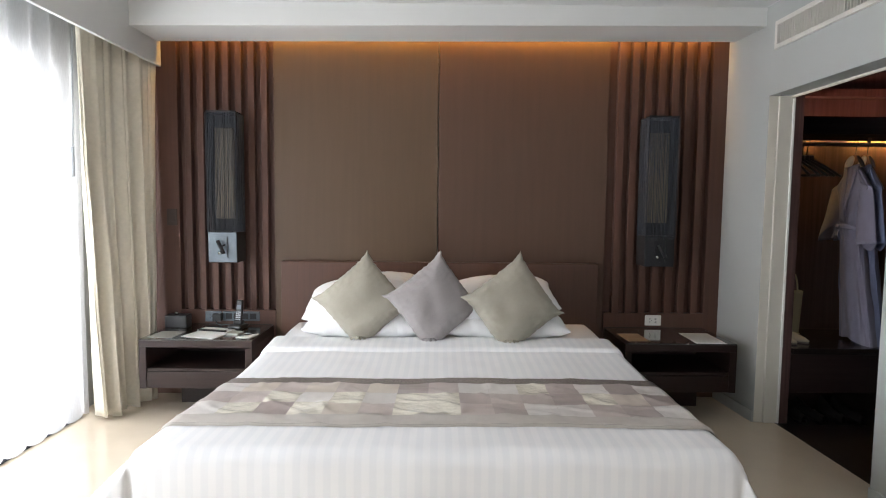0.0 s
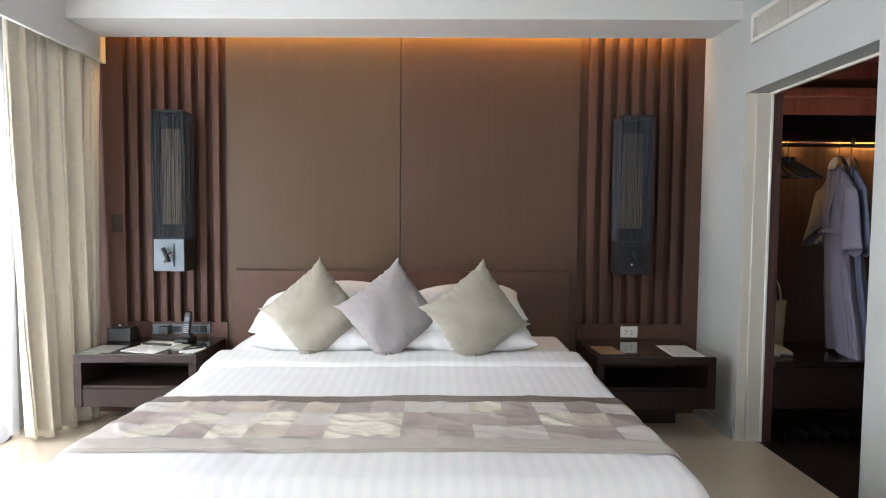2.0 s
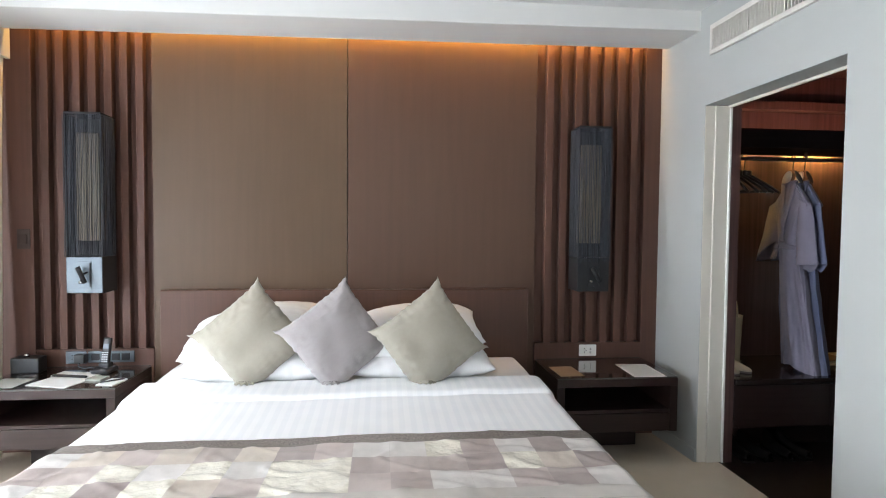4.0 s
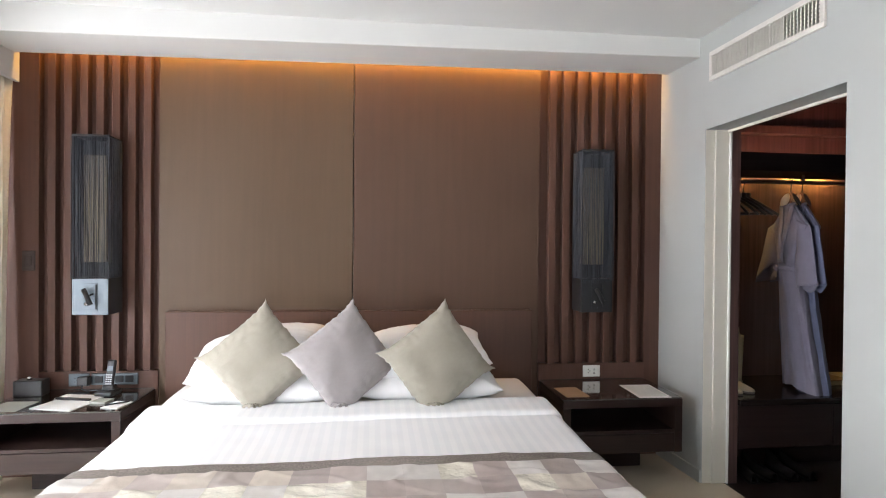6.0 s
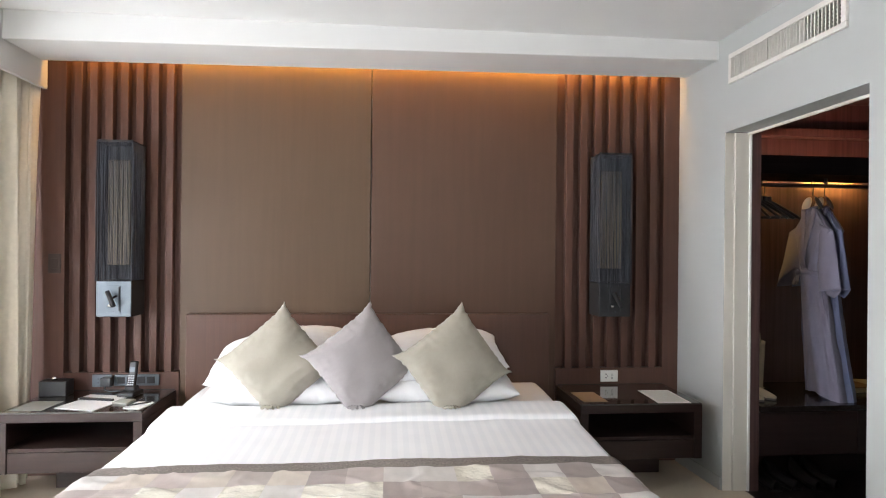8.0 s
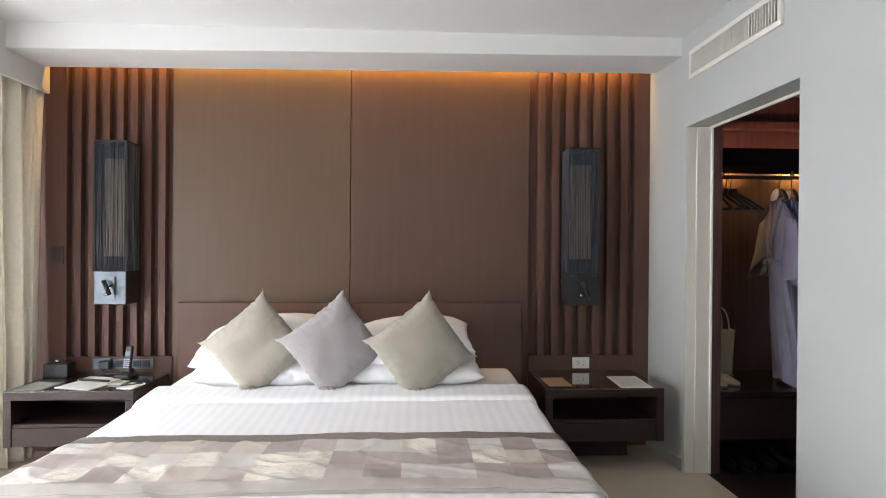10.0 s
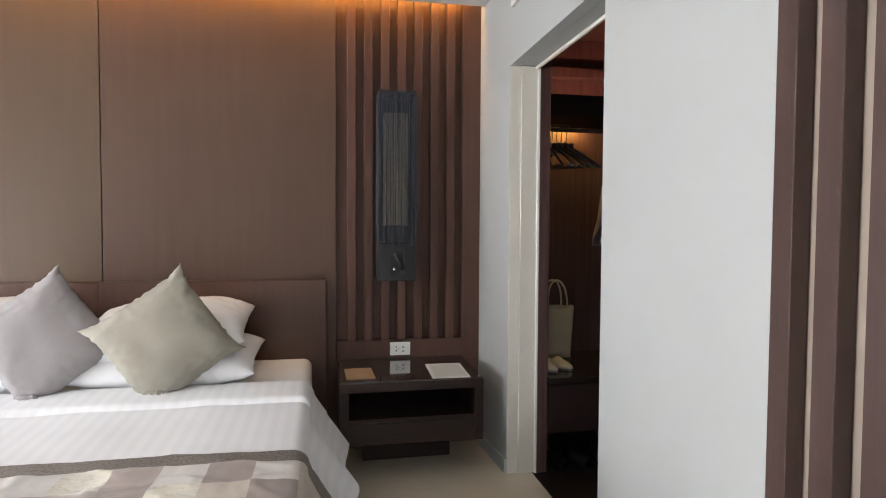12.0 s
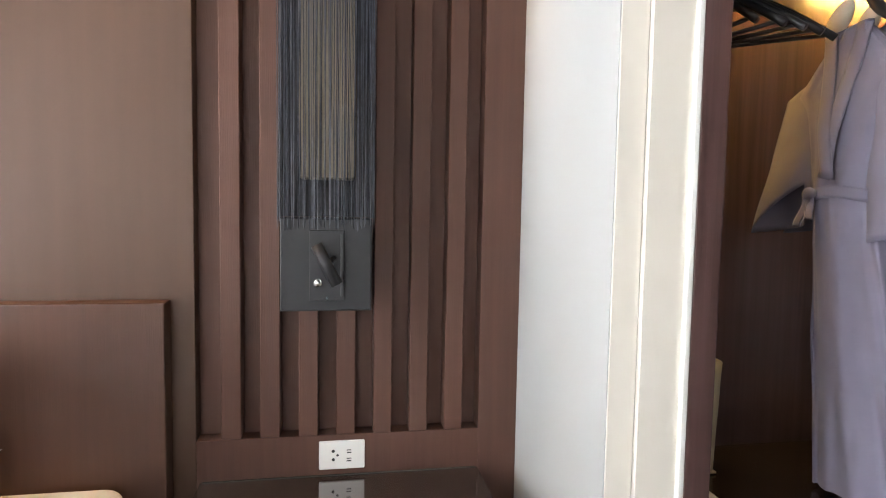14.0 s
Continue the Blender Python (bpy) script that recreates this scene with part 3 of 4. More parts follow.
        bmesh.ops.create_uvsphere(pad, u_segments=16, v_segments=10, radius=0.05, matrix=Matrix.LocRotScale((0.0, s * 0.055, -0.125), Euler((s * -0.85, 0, 0)), (0.34 if s > 0 else 0.22, 1.1, 0.58 if s > 0 else 0.28)))
        part("hanger_arm", pad, PAD if s > 0 else BLACKP, r, "cream padded hanger arm" if s > 0 else "black hanger arm", smooth=True)
    hk = [(0, 0.018 * math.cos(math.radians(-30 + 24 * k)), -0.004 + 0.018 * math.sin(math.radians(-30 + 24 * k))) for k in range(10)] + [(0, -0.004, -0.03), (0, 0, -0.075)]
    part("hanger_hook", tube(hk, 0.003, 8), GUNM, r, smooth=True)
    return r


robe(2.780, -2, "pale lavender cotton bathrobe tied with its belt on hanger", 0.4, ROBE)
robe(2.858, -7, "pale cotton bathrobe hanging on the closet rail, tinted blue as daylit", 2.1, ROBE_DAYLIT)

bag = thing("tote_bag", pose(2.455, 4.045, 0.49, rx=-3), "cream canvas tote bag with long handles on bench", "bag")


def bagwall(u, v):
    a = 2 * math.pi * u
    c, s = math.cos(a), math.sin(a)
    k = 0.5
    ex, ey = math.copysign(abs(c) ** 0.35, c), math.copysign(abs(s) ** k, s)
    return ((0.115 + 0.03 * v) * ex, (0.05 - 0.006 * v) * ey + 0.004 * wob(3 * ex, v * 3), 0.002 + 0.30 * v + 0.003 * math.sin(5 * a) * v)


part("body", sheet(48, 10, bagwall, 0.004), TOTE, bag, smooth=True)
part("bottom", box(-0.112, 0.112, -0.048, 0.048, 0.001, 0.006), TOTE, bag)
for y in (-0.047, 0.047):
    pts = [(0.06 * math.cos(math.pi * k / 14) + 0.03, y * (1 - 0.3 * math.sin(math.pi * k / 14)), 0.29 + 0.165 * math.sin(math.pi * k / 14) ** 0.7) for k in range(15)]
    part("handle", tube(pts, 0.006, 8), TOTE, bag, smooth=True)


def slipper(m, label):
    s = thing("slipper", m, label, "slipper", "pair of slippers")

    def outline(t):
        w = 0.040 + 0.008 * math.sin(math.pi * (t * 1.1 + 0.1))
        return w * min(1, (math.sin(math.pi * min(max(t, 0.0), 1.0)) * 1.9) ** 0.5 if 0 < t < 1 else 0)

    def layer(z0, z1, grow):
        def f(u, v):
            t = u
            return ((v * 2 - 1) * outline(t) * grow, -0.135 + 0.27 * t, z1)
        b = sheet(24, 8, f)
        bmesh.ops.remove_doubles(b, verts=b.verts, dist=0.0002)
        r = bmesh.ops.extrude_face_region(b, geom=b.faces[:])
        for v in r["geom"]:
            if isinstance(v, bmesh.types.BMVert):
                v.co.z = z0
        return b
    part("sole", layer(0.0, 0.010, 1.0), SOLE, s)
    part("insole", layer(0.0105, 0.020, 0.97), SLIP, s)

    def upper(u, v):
        t = 0.55 + 0.44 * u
        w = outline(t) * 1.02
        a = math.pi * v
        return (w * math.cos(a), -0.135 + 0.27 * t, 0.012 + 0.045 * (1 - u * 0.75) * math.sin(a))
    part("upper", sheet(14, 12, upper, 0.004), SLIP, s, smooth=True)
    return s


slipper(pose(2.395, 3.83, 0.4905, rz=200), "white towelling hotel slipper on the closet bench")
slipper(pose(2.303, 3.80, 0.4905, rz=196), "white towelling hotel slipper on the closet bench")

for k, (x, y, w, d, rz, h) in enumerate(((3.12, 3.99, 0.21, 0.27, 5, 0.035), (3.33, 3.98, 0.19, 0.25, -6, 0.028))):
    st = thing("laundry_bag_stack", pose(x, y, 0.4905, rz=rz), "folded beige paper laundry bags lying on bench", "bag")
    for j in range(4):
        part("folded_bag", box(-w / 2 + 0.004 * j, w / 2 - 0.006 * (j % 2), -d / 2 + 0.003 * j, d / 2, h * j / 4 + 0.0005, h * (j + 1) / 4, 0.002, 1), TOWEL if j < 3 else KRAFT if k == 0 else TOWEL, st)


def shoe(m):
    s = thing("shoe", m, "dark leather shoe on the closet floor", "shoe", "shoes under the bench")

    def up(u, v):
        t, a = u, math.pi * v
        w = 0.036 * (math.sin(math.pi * (0.06 + 0.88 * t)) ** 0.4)
        h = 0.045 + 0.045 * max(0, 1 - t * 2.2)
        return (w * math.cos(a), 0.27 * (t - 0.5), 0.014 + h * math.sin(a) ** 0.7)
    part("upper", sheet(18, 12, up, 0.003), SHOEM, s, smooth=True)
    part("sole", box(-0.034, 0.034, -0.13, 0.13, 0.0, 0.014, 0.005), SHOEM, s)
    return s


for x, a in ((2.37, 172), (2.47, 184), (2.62, 175), (2.72, 182)):
    shoe(pose(x, 3.70, 0.0015, rz=a))

cab = thing("closet_drawer_cabinet", pose(0, 0, 0), "dark wooden drawer cabinet standing on the closet bench", "cabinet")
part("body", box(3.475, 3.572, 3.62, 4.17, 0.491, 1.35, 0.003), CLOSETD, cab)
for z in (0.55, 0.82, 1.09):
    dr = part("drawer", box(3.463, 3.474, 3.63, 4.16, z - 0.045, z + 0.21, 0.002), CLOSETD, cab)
    kb = bmesh.new()
    bmesh.ops.create_uvsphere(kb, u_segments=12, v_segments=8, radius=0.013, matrix=Matrix.Translation((3.451, 3.96, z + 0.09)))
    part("knob", kb, CHROME, dr, "chrome knob", smooth=True)


lt = thing("door_latch", pose(XR + 0.02, DY0, 1.12), "small white latch tongue on the closet opening's edge", "latch")
part("tongue", box(-0.008, 0.006, 0.0, 0.015, -0.008, 0.008, 0.003), PLASTIC, lt)

# ---- curtains ----
cur = thing("curtain", pose(0, 0, 0), "heavy beige linen curtain drawn open in deep folds", "curtain")


def drape(u, v):
    y0, y1 = 3.34 + 0.19 * v ** 1.4, 4.085 - 0.085 * v
    fl = 6.0
    ph = 2 * math.pi * fl * (u + 0.03 * math.sin(5 * u + 1.2 * v))
    deep = (0.016 + 0.034 * v) * (1 + 0.45 * math.sin(11 * u + 0.6))
    z = 2.42 + (0.018 + 0.012 * math.sin(ph * 0.5) - 2.42) * v
    gather = (1 - v) ** 1.6
    fold = 0.8 * math.sin(ph) + 0.28 * math.sin(1.73 * ph + 1.0 + 0.8 * v) + 0.14 * math.sin(2.0 * ph + 0.5)
    x = -2.035 + 0.095 * u - 0.03 * v * (1 - u) + deep * fold + 0.010 * gather * math.sin(3.1 * ph + 3 * math.sin(7 * u)) + 0.012 * wob(u * 7, v * 2, 1.0)
    return (x, y0 + (y1 - y0) * u + 0.020 * math.cos(ph) + 0.01 * wob(u * 7, v * 4, 7.0), z)


part("cloth", sheet(190, 50, drape, 0.004), CURTM, cur, smooth=True)
part("heading_tape", box(-2.06, -2.0, 3.34, 4.08, 2.40, 2.44, 0.003), CURTM, cur)
wand = thing("curtain_wand", pose(-2.05, 3.325, 1.505), "slim grey curtain draw wand with thicker grip", "wand")
part("shaft", rod((0, 0, 0.16), (0, 0.035, 0.85), 0.005, 8), KEYM, wand, smooth=True)
part("grip", rod((0, -0.005, 0.0), (0, 0.001, 0.17), 0.011, 12, 0.008), KEYM, wand, smooth=True)
sh = thing("sheer_curtain", pose(0, 0, 0), "translucent white sheer curtain over the balcony door", "curtain")


def voile(u, v):
    y = -2.6 + 6.22 * u
    ph = 2 * math.pi * y / 0.165
    z = 2.45 + (0.055 - 0.035 * math.cos(ph * 1.0 + 0.6) - 2.45) * v
    return (-2.185 + (0.022 + 0.012 * v) * math.sin(ph) + 0.008 * wob(y * 2, v * 2), y + 0.012 * math.cos(ph), z)


part("cloth", sheet(460, 14, voile), SHEER, sh, smooth=True)

# ---- bed ----
BX0, BX1, BY0, BY1 = -0.985, 1.09, 1.945, 4.05
HB0, HB1 = -1.080, 1.152


def bed_z(y):
    t = min(1, max(0, (y - 2.8) / 1.0))
    return 0.500 + 0.046 * t


hb = thing("headboard", pose(0, 0, 0), "low wide brown wooden headboard fixed to panels", "headboard")
part("board", box(HB0, 0.0145, 4.055, 4.1105, 0.0, 0.966, 0.003), HEAD, hb)
part("board", box(0.0155, HB1, 4.055, 4.1105, 0.0, 0.966, 0.003), HEAD, hb)
bed = thing("bed", pose(0, 0, 0), "king-size bed with dark base and white mattress", "bed")
part("base", box(BX0 + 0.05, BX1 - 0.05, BY0 + 0.07, BY1, 0.04, 0.26, 0.01), BASEM, bed)
for x in (BX0 + 0.12, BX1 - 0.16):
    for y in (BY0 + 0.16, BY1 - 0.12):
        part("foot", rod((x, y, 0), (x, y, 0.042), 0.03, 12), BLACKP, bed)
mt = box(BX0 + 0.015, BX1 - 0.015, BY0 + 0.03, BY1, 0.262, 0.515, 0.045, 5)
for k in range(1, 24):
    bmesh.ops.bisect_plane(mt, geom=mt.verts[:] + mt.edges[:] + mt.faces[:], plane_co=(0, BY0 + 0.08 * k + 0.08, 0), plane_no=(0, 1, 0))
for v in mt.verts:
    if v.co.z > 0.4:
        v.co.z += bed_z(v.co.y) - 0.517
part("mattress", mt, PILLOWM, bed, "white fitted sheet over the mattress", smooth=True)


def drape_x(s, w, drop, r=0.055, flare=0.20):
    """Across the bed: arc length s from the middle gives sideways offset and fall; w is the half width."""
    a = abs(s)
    sg = 1 if s >= 0 else -1
    flat = w - r
    if a < flat:
        return sg * a, 0.0
    arc = r * math.pi / 2
    if a < flat + arc:
        t = (a - flat) / r
        return sg * (flat + r * math.sin(t)), -(r - r * math.cos(t))
    d = a - flat - arc
    return sg * (w + flare * d / max(drop, 0.01)), -(r + d)


BXC, BW = (BX0 + BX1) / 2, (BX1 - BX0) / 2


def duvet_point(s, y, lift=0.0, drop=0.30):
    """Point of the duvet's surface; s is measured across, y along and beyond the foot end."""
    ox, oz = drape_x(s, BW + lift * 0.6, drop)
    r = 0.06
    over = BY0 + r - y
    yy, fz = y, 0.0
    if over > 0:
        arc = r * math.pi / 2
        if over < arc:
            t = over / r
            yy, fz = BY0 + r - r * math.sin(t), -(r - r * math.cos(t))
        else:
            yy, fz = BY0 - 0.025 * (over - arc), -(r + over - arc)
    near = min(1, max(0, (3.0 - y) / 1.0))
    if s < 0:
        ox -= 0.058 * near * min(1, -s / BW)
        oz *= 1 - 0.40 * min(1, max(0, (2.5 - y) / 0.4))
    side = min(1, max(0, -oz / 0.25))
    foot = min(1, max(0, -fz / 0.25))
    n = 0.008 * wob(s * 2.2, y * 2.2, 3.1) + 0.0035 * wob(s * 7, y * 6, 9.0)
    wave = side * 0.020 * math.sin(y * 9.0 + 2.0 * wob(y * 1.5, 4.0)) + side * 0.008 * math.sin(y * 21)
    fold = foot * (0.012 * wob(s * 3.0, 1.0) + 0.004 * math.sin(s * 17))
    both = min(side, foot)
    fold += 0.040 * foot * math.exp(-((abs(s) - BW - 0.01) / 0.022) ** 2)
    sg = 1 if s >= 0 else -1
    x = BXC + ox + sg * wave + (0.085 if s > 0 else -0.06) * both
    z = bed_z(yy) + lift + max(oz + fz, -0.40) + n * (1 - side) * (1 - foot)
    return (x, yy + fold - both * 0.03, z)


S_MAX, Y_END = BW + 0.27, 3.485
dv = thing("duvet", pose(0, 0, 0), "white duvet with woven sateen stripes spread over bed", "duvet")


def duvet(u, v):
    s = -S_MAX + 2 * S_MAX * u
    y = (BY0 - 0.27) + (Y_END - BY0 + 0.27) * v
    return (*duvet_point(s, y, 0.012), s, y)


part("cover", sheet(170, 130, duvet), LINEN, dv, smooth=True)


def turn(u, v):
    s = -(BW + 0.12) + 2 * (BW + 0.12) * u
    y0 = 3.245 + 0.012 * math.sin(s * 2.3)
    y = y0 + (3.505 - y0) * v
    x, yy, z = duvet_point(s, y, 0.012)
    puff = 0.021 * (1 - (2 * v - 1) ** 14) * min(1, max(0.15, (BW + 0.12 - abs(s)) / 0.15))
    return (x, yy, z + 0.001 + puff + 0.003 * wob(s * 4, y * 9, 2.0), s, y)


part("turned_down_fold", sheet(120, 26, turn), LINEN, dv, smooth=True)

# runner: woven band, three rows of satin patches, plain hem, piping
rn = thing("bed_runner", pose(0, 0, 0), "patchwork satin bed runner in cream and taupe squares", "bed runner")
RS = BW + 0.26


def strip(name, y0, y1, material, lift, label="", s0=-RS, s1=RS, nu=150, nv=4, crease=1.0, tuck=0.0):
    def f(u, v):
        s = s0 + (s1 - s0) * u
        w = 0.018 * math.sin(s * 2.1 + 0.6) - 0.022 * (s / RS)
        y = y0 + (y1 - y0) * v + w
        x, yy, z = duvet_point(s, y, 0.012 + lift * (1 if v >= tuck else 0.2 + 0.8 * v / tuck))
        return (x, yy, z + crease * (0.0035 * wob(s * 9, y * 9, 5.0) + 0.030 * max(0.0, 0.20 - abs(wob(s * 4.5, y * 7.0 + 2.5 * s, 5.0))) + 0.002 * wob(s * 26, y * 18, 5.0)), s, y)
    return part(name, sheet(nu, nv, f), material, rn, label, smooth=True)


strip("lining", 2.185, 2.775, HEMM, 0.003, crease=0.5)
strip("woven_band", 2.695, 2.777, BANDM, 0.0085, "dark taupe woven border band", crease=0.5)
strip("hem", 2.17, 2.28, HEMM, 0.0082, "plain greige satin hem", nv=8, crease=0.6, tuck=0.25)
strip("piping", 2.176, 2.181, PIPE, 0.0095, nv=2)
ROWS_ = ("ttgststsdtggcdgdgsg", "stdtcgcgccdttdcsdsg", "gggcdcstcctdggtdgcc")
cw = 2 * RS / len(ROWS_[0])
for j, row in enumerate(ROWS_):
    for i, ch in enumerate(row):
        a = -RS + cw * i
        b = min(RS, max(-RS, a + cw))
        a = max(-RS, a)
        strip("patch", 2.697 - 0.1395 * (j + 1), 2.697 - 0.1395 * j, PATCH[ch], 0.0080 + 0.0005 * ((i + j) % 2), s0=a + 0.0003, s1=b - 0.0003, nu=14, nv=12)


# ---- pillows and cushions ----
def pillow_mesh(w, h, t, seed, pinch=0.10, pz=None, ruck=0.011, nu=48, nv=48, floor=None, m=None, ear=2.0):
    bm = bmesh.new()
    grid = {}
    pz = pinch if pz is None else pz
    for side in (1, -1):
        for j in range(nv + 1):
            for i in range(nu + 1):
                u, v = 2 * i / nu - 1, 2 * j / nv - 1
                edge = i in (0, nu) or j in (0, nv)
                if edge and side == -1:
                    grid[(side, i, j)] = grid[(1, i, j)]
                    continue
                x = w / 2 * u * (1 - pinch * (1 - abs(v) ** ear) * u * u)
                z = h / 2 * v * (1 - pz * (1 - abs(u) ** ear) * v * v)
                fat = (max(0, 1 - abs(u) ** 2.4) * max(0, 1 - abs(v) ** 2.4)) ** 0.5
                rim = max(abs(u), abs(v))
                wr = 0.013 * wob(u * 1.8 + seed, v * 1.8, side * 2.0) + ruck * rim ** 4 * wob(u * 6 + seed, v * 6, side * 3.0) + 0.35 * ruck * rim ** 2 * wob(u * 14 + seed, v * 3, side * 5.0)
                x += 0.4 * ruck * rim ** 6 * wob(v * 11 + seed, u * 4, 4.0)
                z += 0.4 * ruck * rim ** 6 * wob(u * 11 + seed, v * 4, 8.0)
                y = side * t / 2 * fat + wr * (fat * 0.8 + 0.2)
                p = Vector((x, y, z))
                grid[(side, i, j)] = bm.verts.new(p)
    for side in (1, -1):
        for j in range(nv):
            for i in range(nu):
                q = [grid[(side, i, j)], grid[(side, i + 1, j)], grid[(side, i + 1, j + 1)], grid[(side, i, j + 1)]]
                bm.faces.new(q if side == 1 else q[::-1])
    if m is not None:
        bm.transform(m)
        if floor is not None:
            for v in bm.verts:
                lo = floor(v.co.y)
                if v.co.z < lo:
                    k = lo - v.co.z
                    v.co.z = lo + 0.02 * (1 - math.exp(-k / 0.05)) * 0.5
                    v.co.y += -0.25 * k
    return bm


def on_bed(y):
    return bed_z(y) + (0.034 if y < 3.50 else 0.002)


def white_pillow(x, y, z, rx, ry, w, h, t, seed, label, pz=0.0):
    p = pillow_mesh(w, h, t, seed, 0.06, pz, 0.022, floor=on_bed, m=pose(x, y, z, 0, ry, 0) @ pose(0, 0, 0, rx))
    ob = part("pillow", p, PILLOWM, smooth=True)
    return tagged(ob, label, "pillow", "white pillows")


for x, sd, ry, x2 in ((-0.415, 1.3, -9, -0.470), (0.440, 5.2, -3, 0.425)):
    white_pillow(x, 3.735, 0.632, -83, 0, 0.80, 0.50, 0.23, sd, "plump white cotton pillow lying against the headboard")
    white_pillow(x2, 3.765, 0.768, -77, ry, 0.73, 0.46, 0.25, sd + 2, "plump white cotton pillow propped against the headboard", -0.22)


def cushion(x, y, z, roll, lean, yaw, side, material, seed, label):
    m = pose(x, y, z, 0, 0, yaw) @ pose(0, 0, 0, lean) @ pose(0, 0, 0, 0, 45 + roll, 0)
    bm = pillow_mesh(side, side, 0.185, seed, 0.110, None, 0.017, 64, 64, floor=on_bed, m=m, ear=5.0)
    ob = part("cushion", bm, material, smooth=True)

    def tuck(u, v):
        a = 2 * math.pi * u
        k = 1 + 0.16 * math.sin(5 * a + seed)
        return (x - 0.022 + 0.044 * v * k * math.cos(a), y - 0.088 + 0.022 * v * k * math.sin(a), on_bed(y - 0.1) + 0.001 + 0.016 * (1 - v ** 3) + 0.007 * v * math.sin(9 * a + 6 * v + seed))

    tk = sheet(40, 10, tuck)
    part("tucked_corner", tk, material, ob, "crumpled corner tucked under the cushion", smooth=True)
    return tagged(ob, label, "cushion", "square cushions")


cushion(-0.435, 3.52, 0.774, 4, -9, 4, 0.455, CUSHG, 2.2, "sage grey square cushion standing on its corner")
cushion(-0.002, 3.495, 0.778, 9, -9, 15, 0.462, CUSHM, 4.7, "pale mauve-grey square cushion standing on its corner")
cushion(0.478, 3.475, 0.768, 10, -9, 11, 0.475, CUSHG, 8.1, "sage grey square cushion standing on its corner")


# ---- nightstands ----
NZ = 0.508


def nightstand(x0, x1, label):
    n = thing("nightstand", pose(0, 0, 0), label, "nightstand", "nightstands")
    y0, y1 = 3.612, 4.098
    t = 0.045
    part("top", box(x0, x1, y0, y1, NZ - 0.008 - t, NZ - 0.008, 0.002), DARK, n)
    part("side", box(x0, x0 + t, y0, y1, 0.19, NZ - 0.0085 - t, 0.002), DARK, n)
    part("side", box(x1 - t, x1, y0, y1, 0.19, NZ - 0.0085 - t, 0.002), DARK, n)
    part("back", box(x0 + t + 0.0005, x1 - t - 0.0005, y1 - 0.015, y1, 0.19, NZ - 0.0085 - t), DARK, n)
    part("shelf_board", box(x0 + t + 0.0005, x1 - t - 0.0005, y0 + 0.012, y1 - 0.016, 0.300, 0.318), DARK, n)
    part("drawer", box(x0 + t + 0.001, x1 - t - 0.001, y0 + 0.004, y1 - 0.05, 0.192, 0.298, 0.003), DARK, n, "plain drawer front below the open shelf")
    g = part("glass_top", box(x0 + 0.004, x1 - 0.004, y0 + 0.004, y1 - 0.001, NZ - 0.0075, NZ - 0.0005, 0.0012, 1), TOPGLASS, n, "dark glass plate")
    part("glass_edge", box(x0 + 0.003, x1 - 0.003, y0 + 0.0022, y0 + 0.0036, NZ - 0.007, NZ - 0.0012), GLASSEDGE, n)
    part("glass_back_edge", box(x0 + 0.01, x1 - 0.01, y1 - 0.006, y1 - 0.0005, NZ - 0.0003, NZ + 0.0015), GLASSEDGE, n)
    part("base", box(x0 + 0.13, x1 - 0.11, y0 + 0.30, y1, 0.0, 0.189), DARK, n, "recessed plinth")
    return n


nightstand(1.214, 1.928, "dark wenge nightstand with open shelf and glass top")
nightstand(-1.862, -1.148, "dark wenge nightstand with open shelf and glass top")


# ---- sockets and switches ----
def socket_plate(x, z, label, material=PLASTIC, y=YW):
    s = thing("wall_socket", pose(x, y, z), label, "socket")
    part("plate", box(-0.058, 0.058, -0.007, 0.0, -0.0375, 0.0375, 0.003), material, s)
    o = -0.022
    for dz in (0.011, -0.011):
        part("pin_hole", rod((o, -0.0078, dz), (o, -0.0068, dz), 0.0042, 8), BLACKP, s)
        part("slot", box(o + 0.034, o + 0.046, -0.0076, -0.0068, dz - 0.0065, dz - 0.0035), BLACKP, s)
        part("slot", box(o + 0.034, o + 0.046, -0.0076, -0.0068, dz + 0.0005, dz + 0.0028), BLACKP, s)
    part("pin_hole", rod((o + 0.011, -0.0078, 0.0), (o + 0.011, -0.0068, 0.0), 0.0032, 8), BLACKP, s)
    return s


socket_plate(1.565, 0.561, "white double power socket above the nightstand")
socket_plate(-1.575, 0.563, "grey metal power socket behind the telephone", GREYP)
sw = thing("light_switch", pose(-1.853, YW, 1.265), "dark bronze light switch plate on the slatted wall", "switch")
part("plate", box(-0.036, 0.036, -0.007, 0, -0.058, 0.058, 0.003), BRONZE, sw)
part("rocker", box(-0.018, 0.018, -0.011, -0.0065, -0.03, 0.03, 0.003), BRONZE, sw)


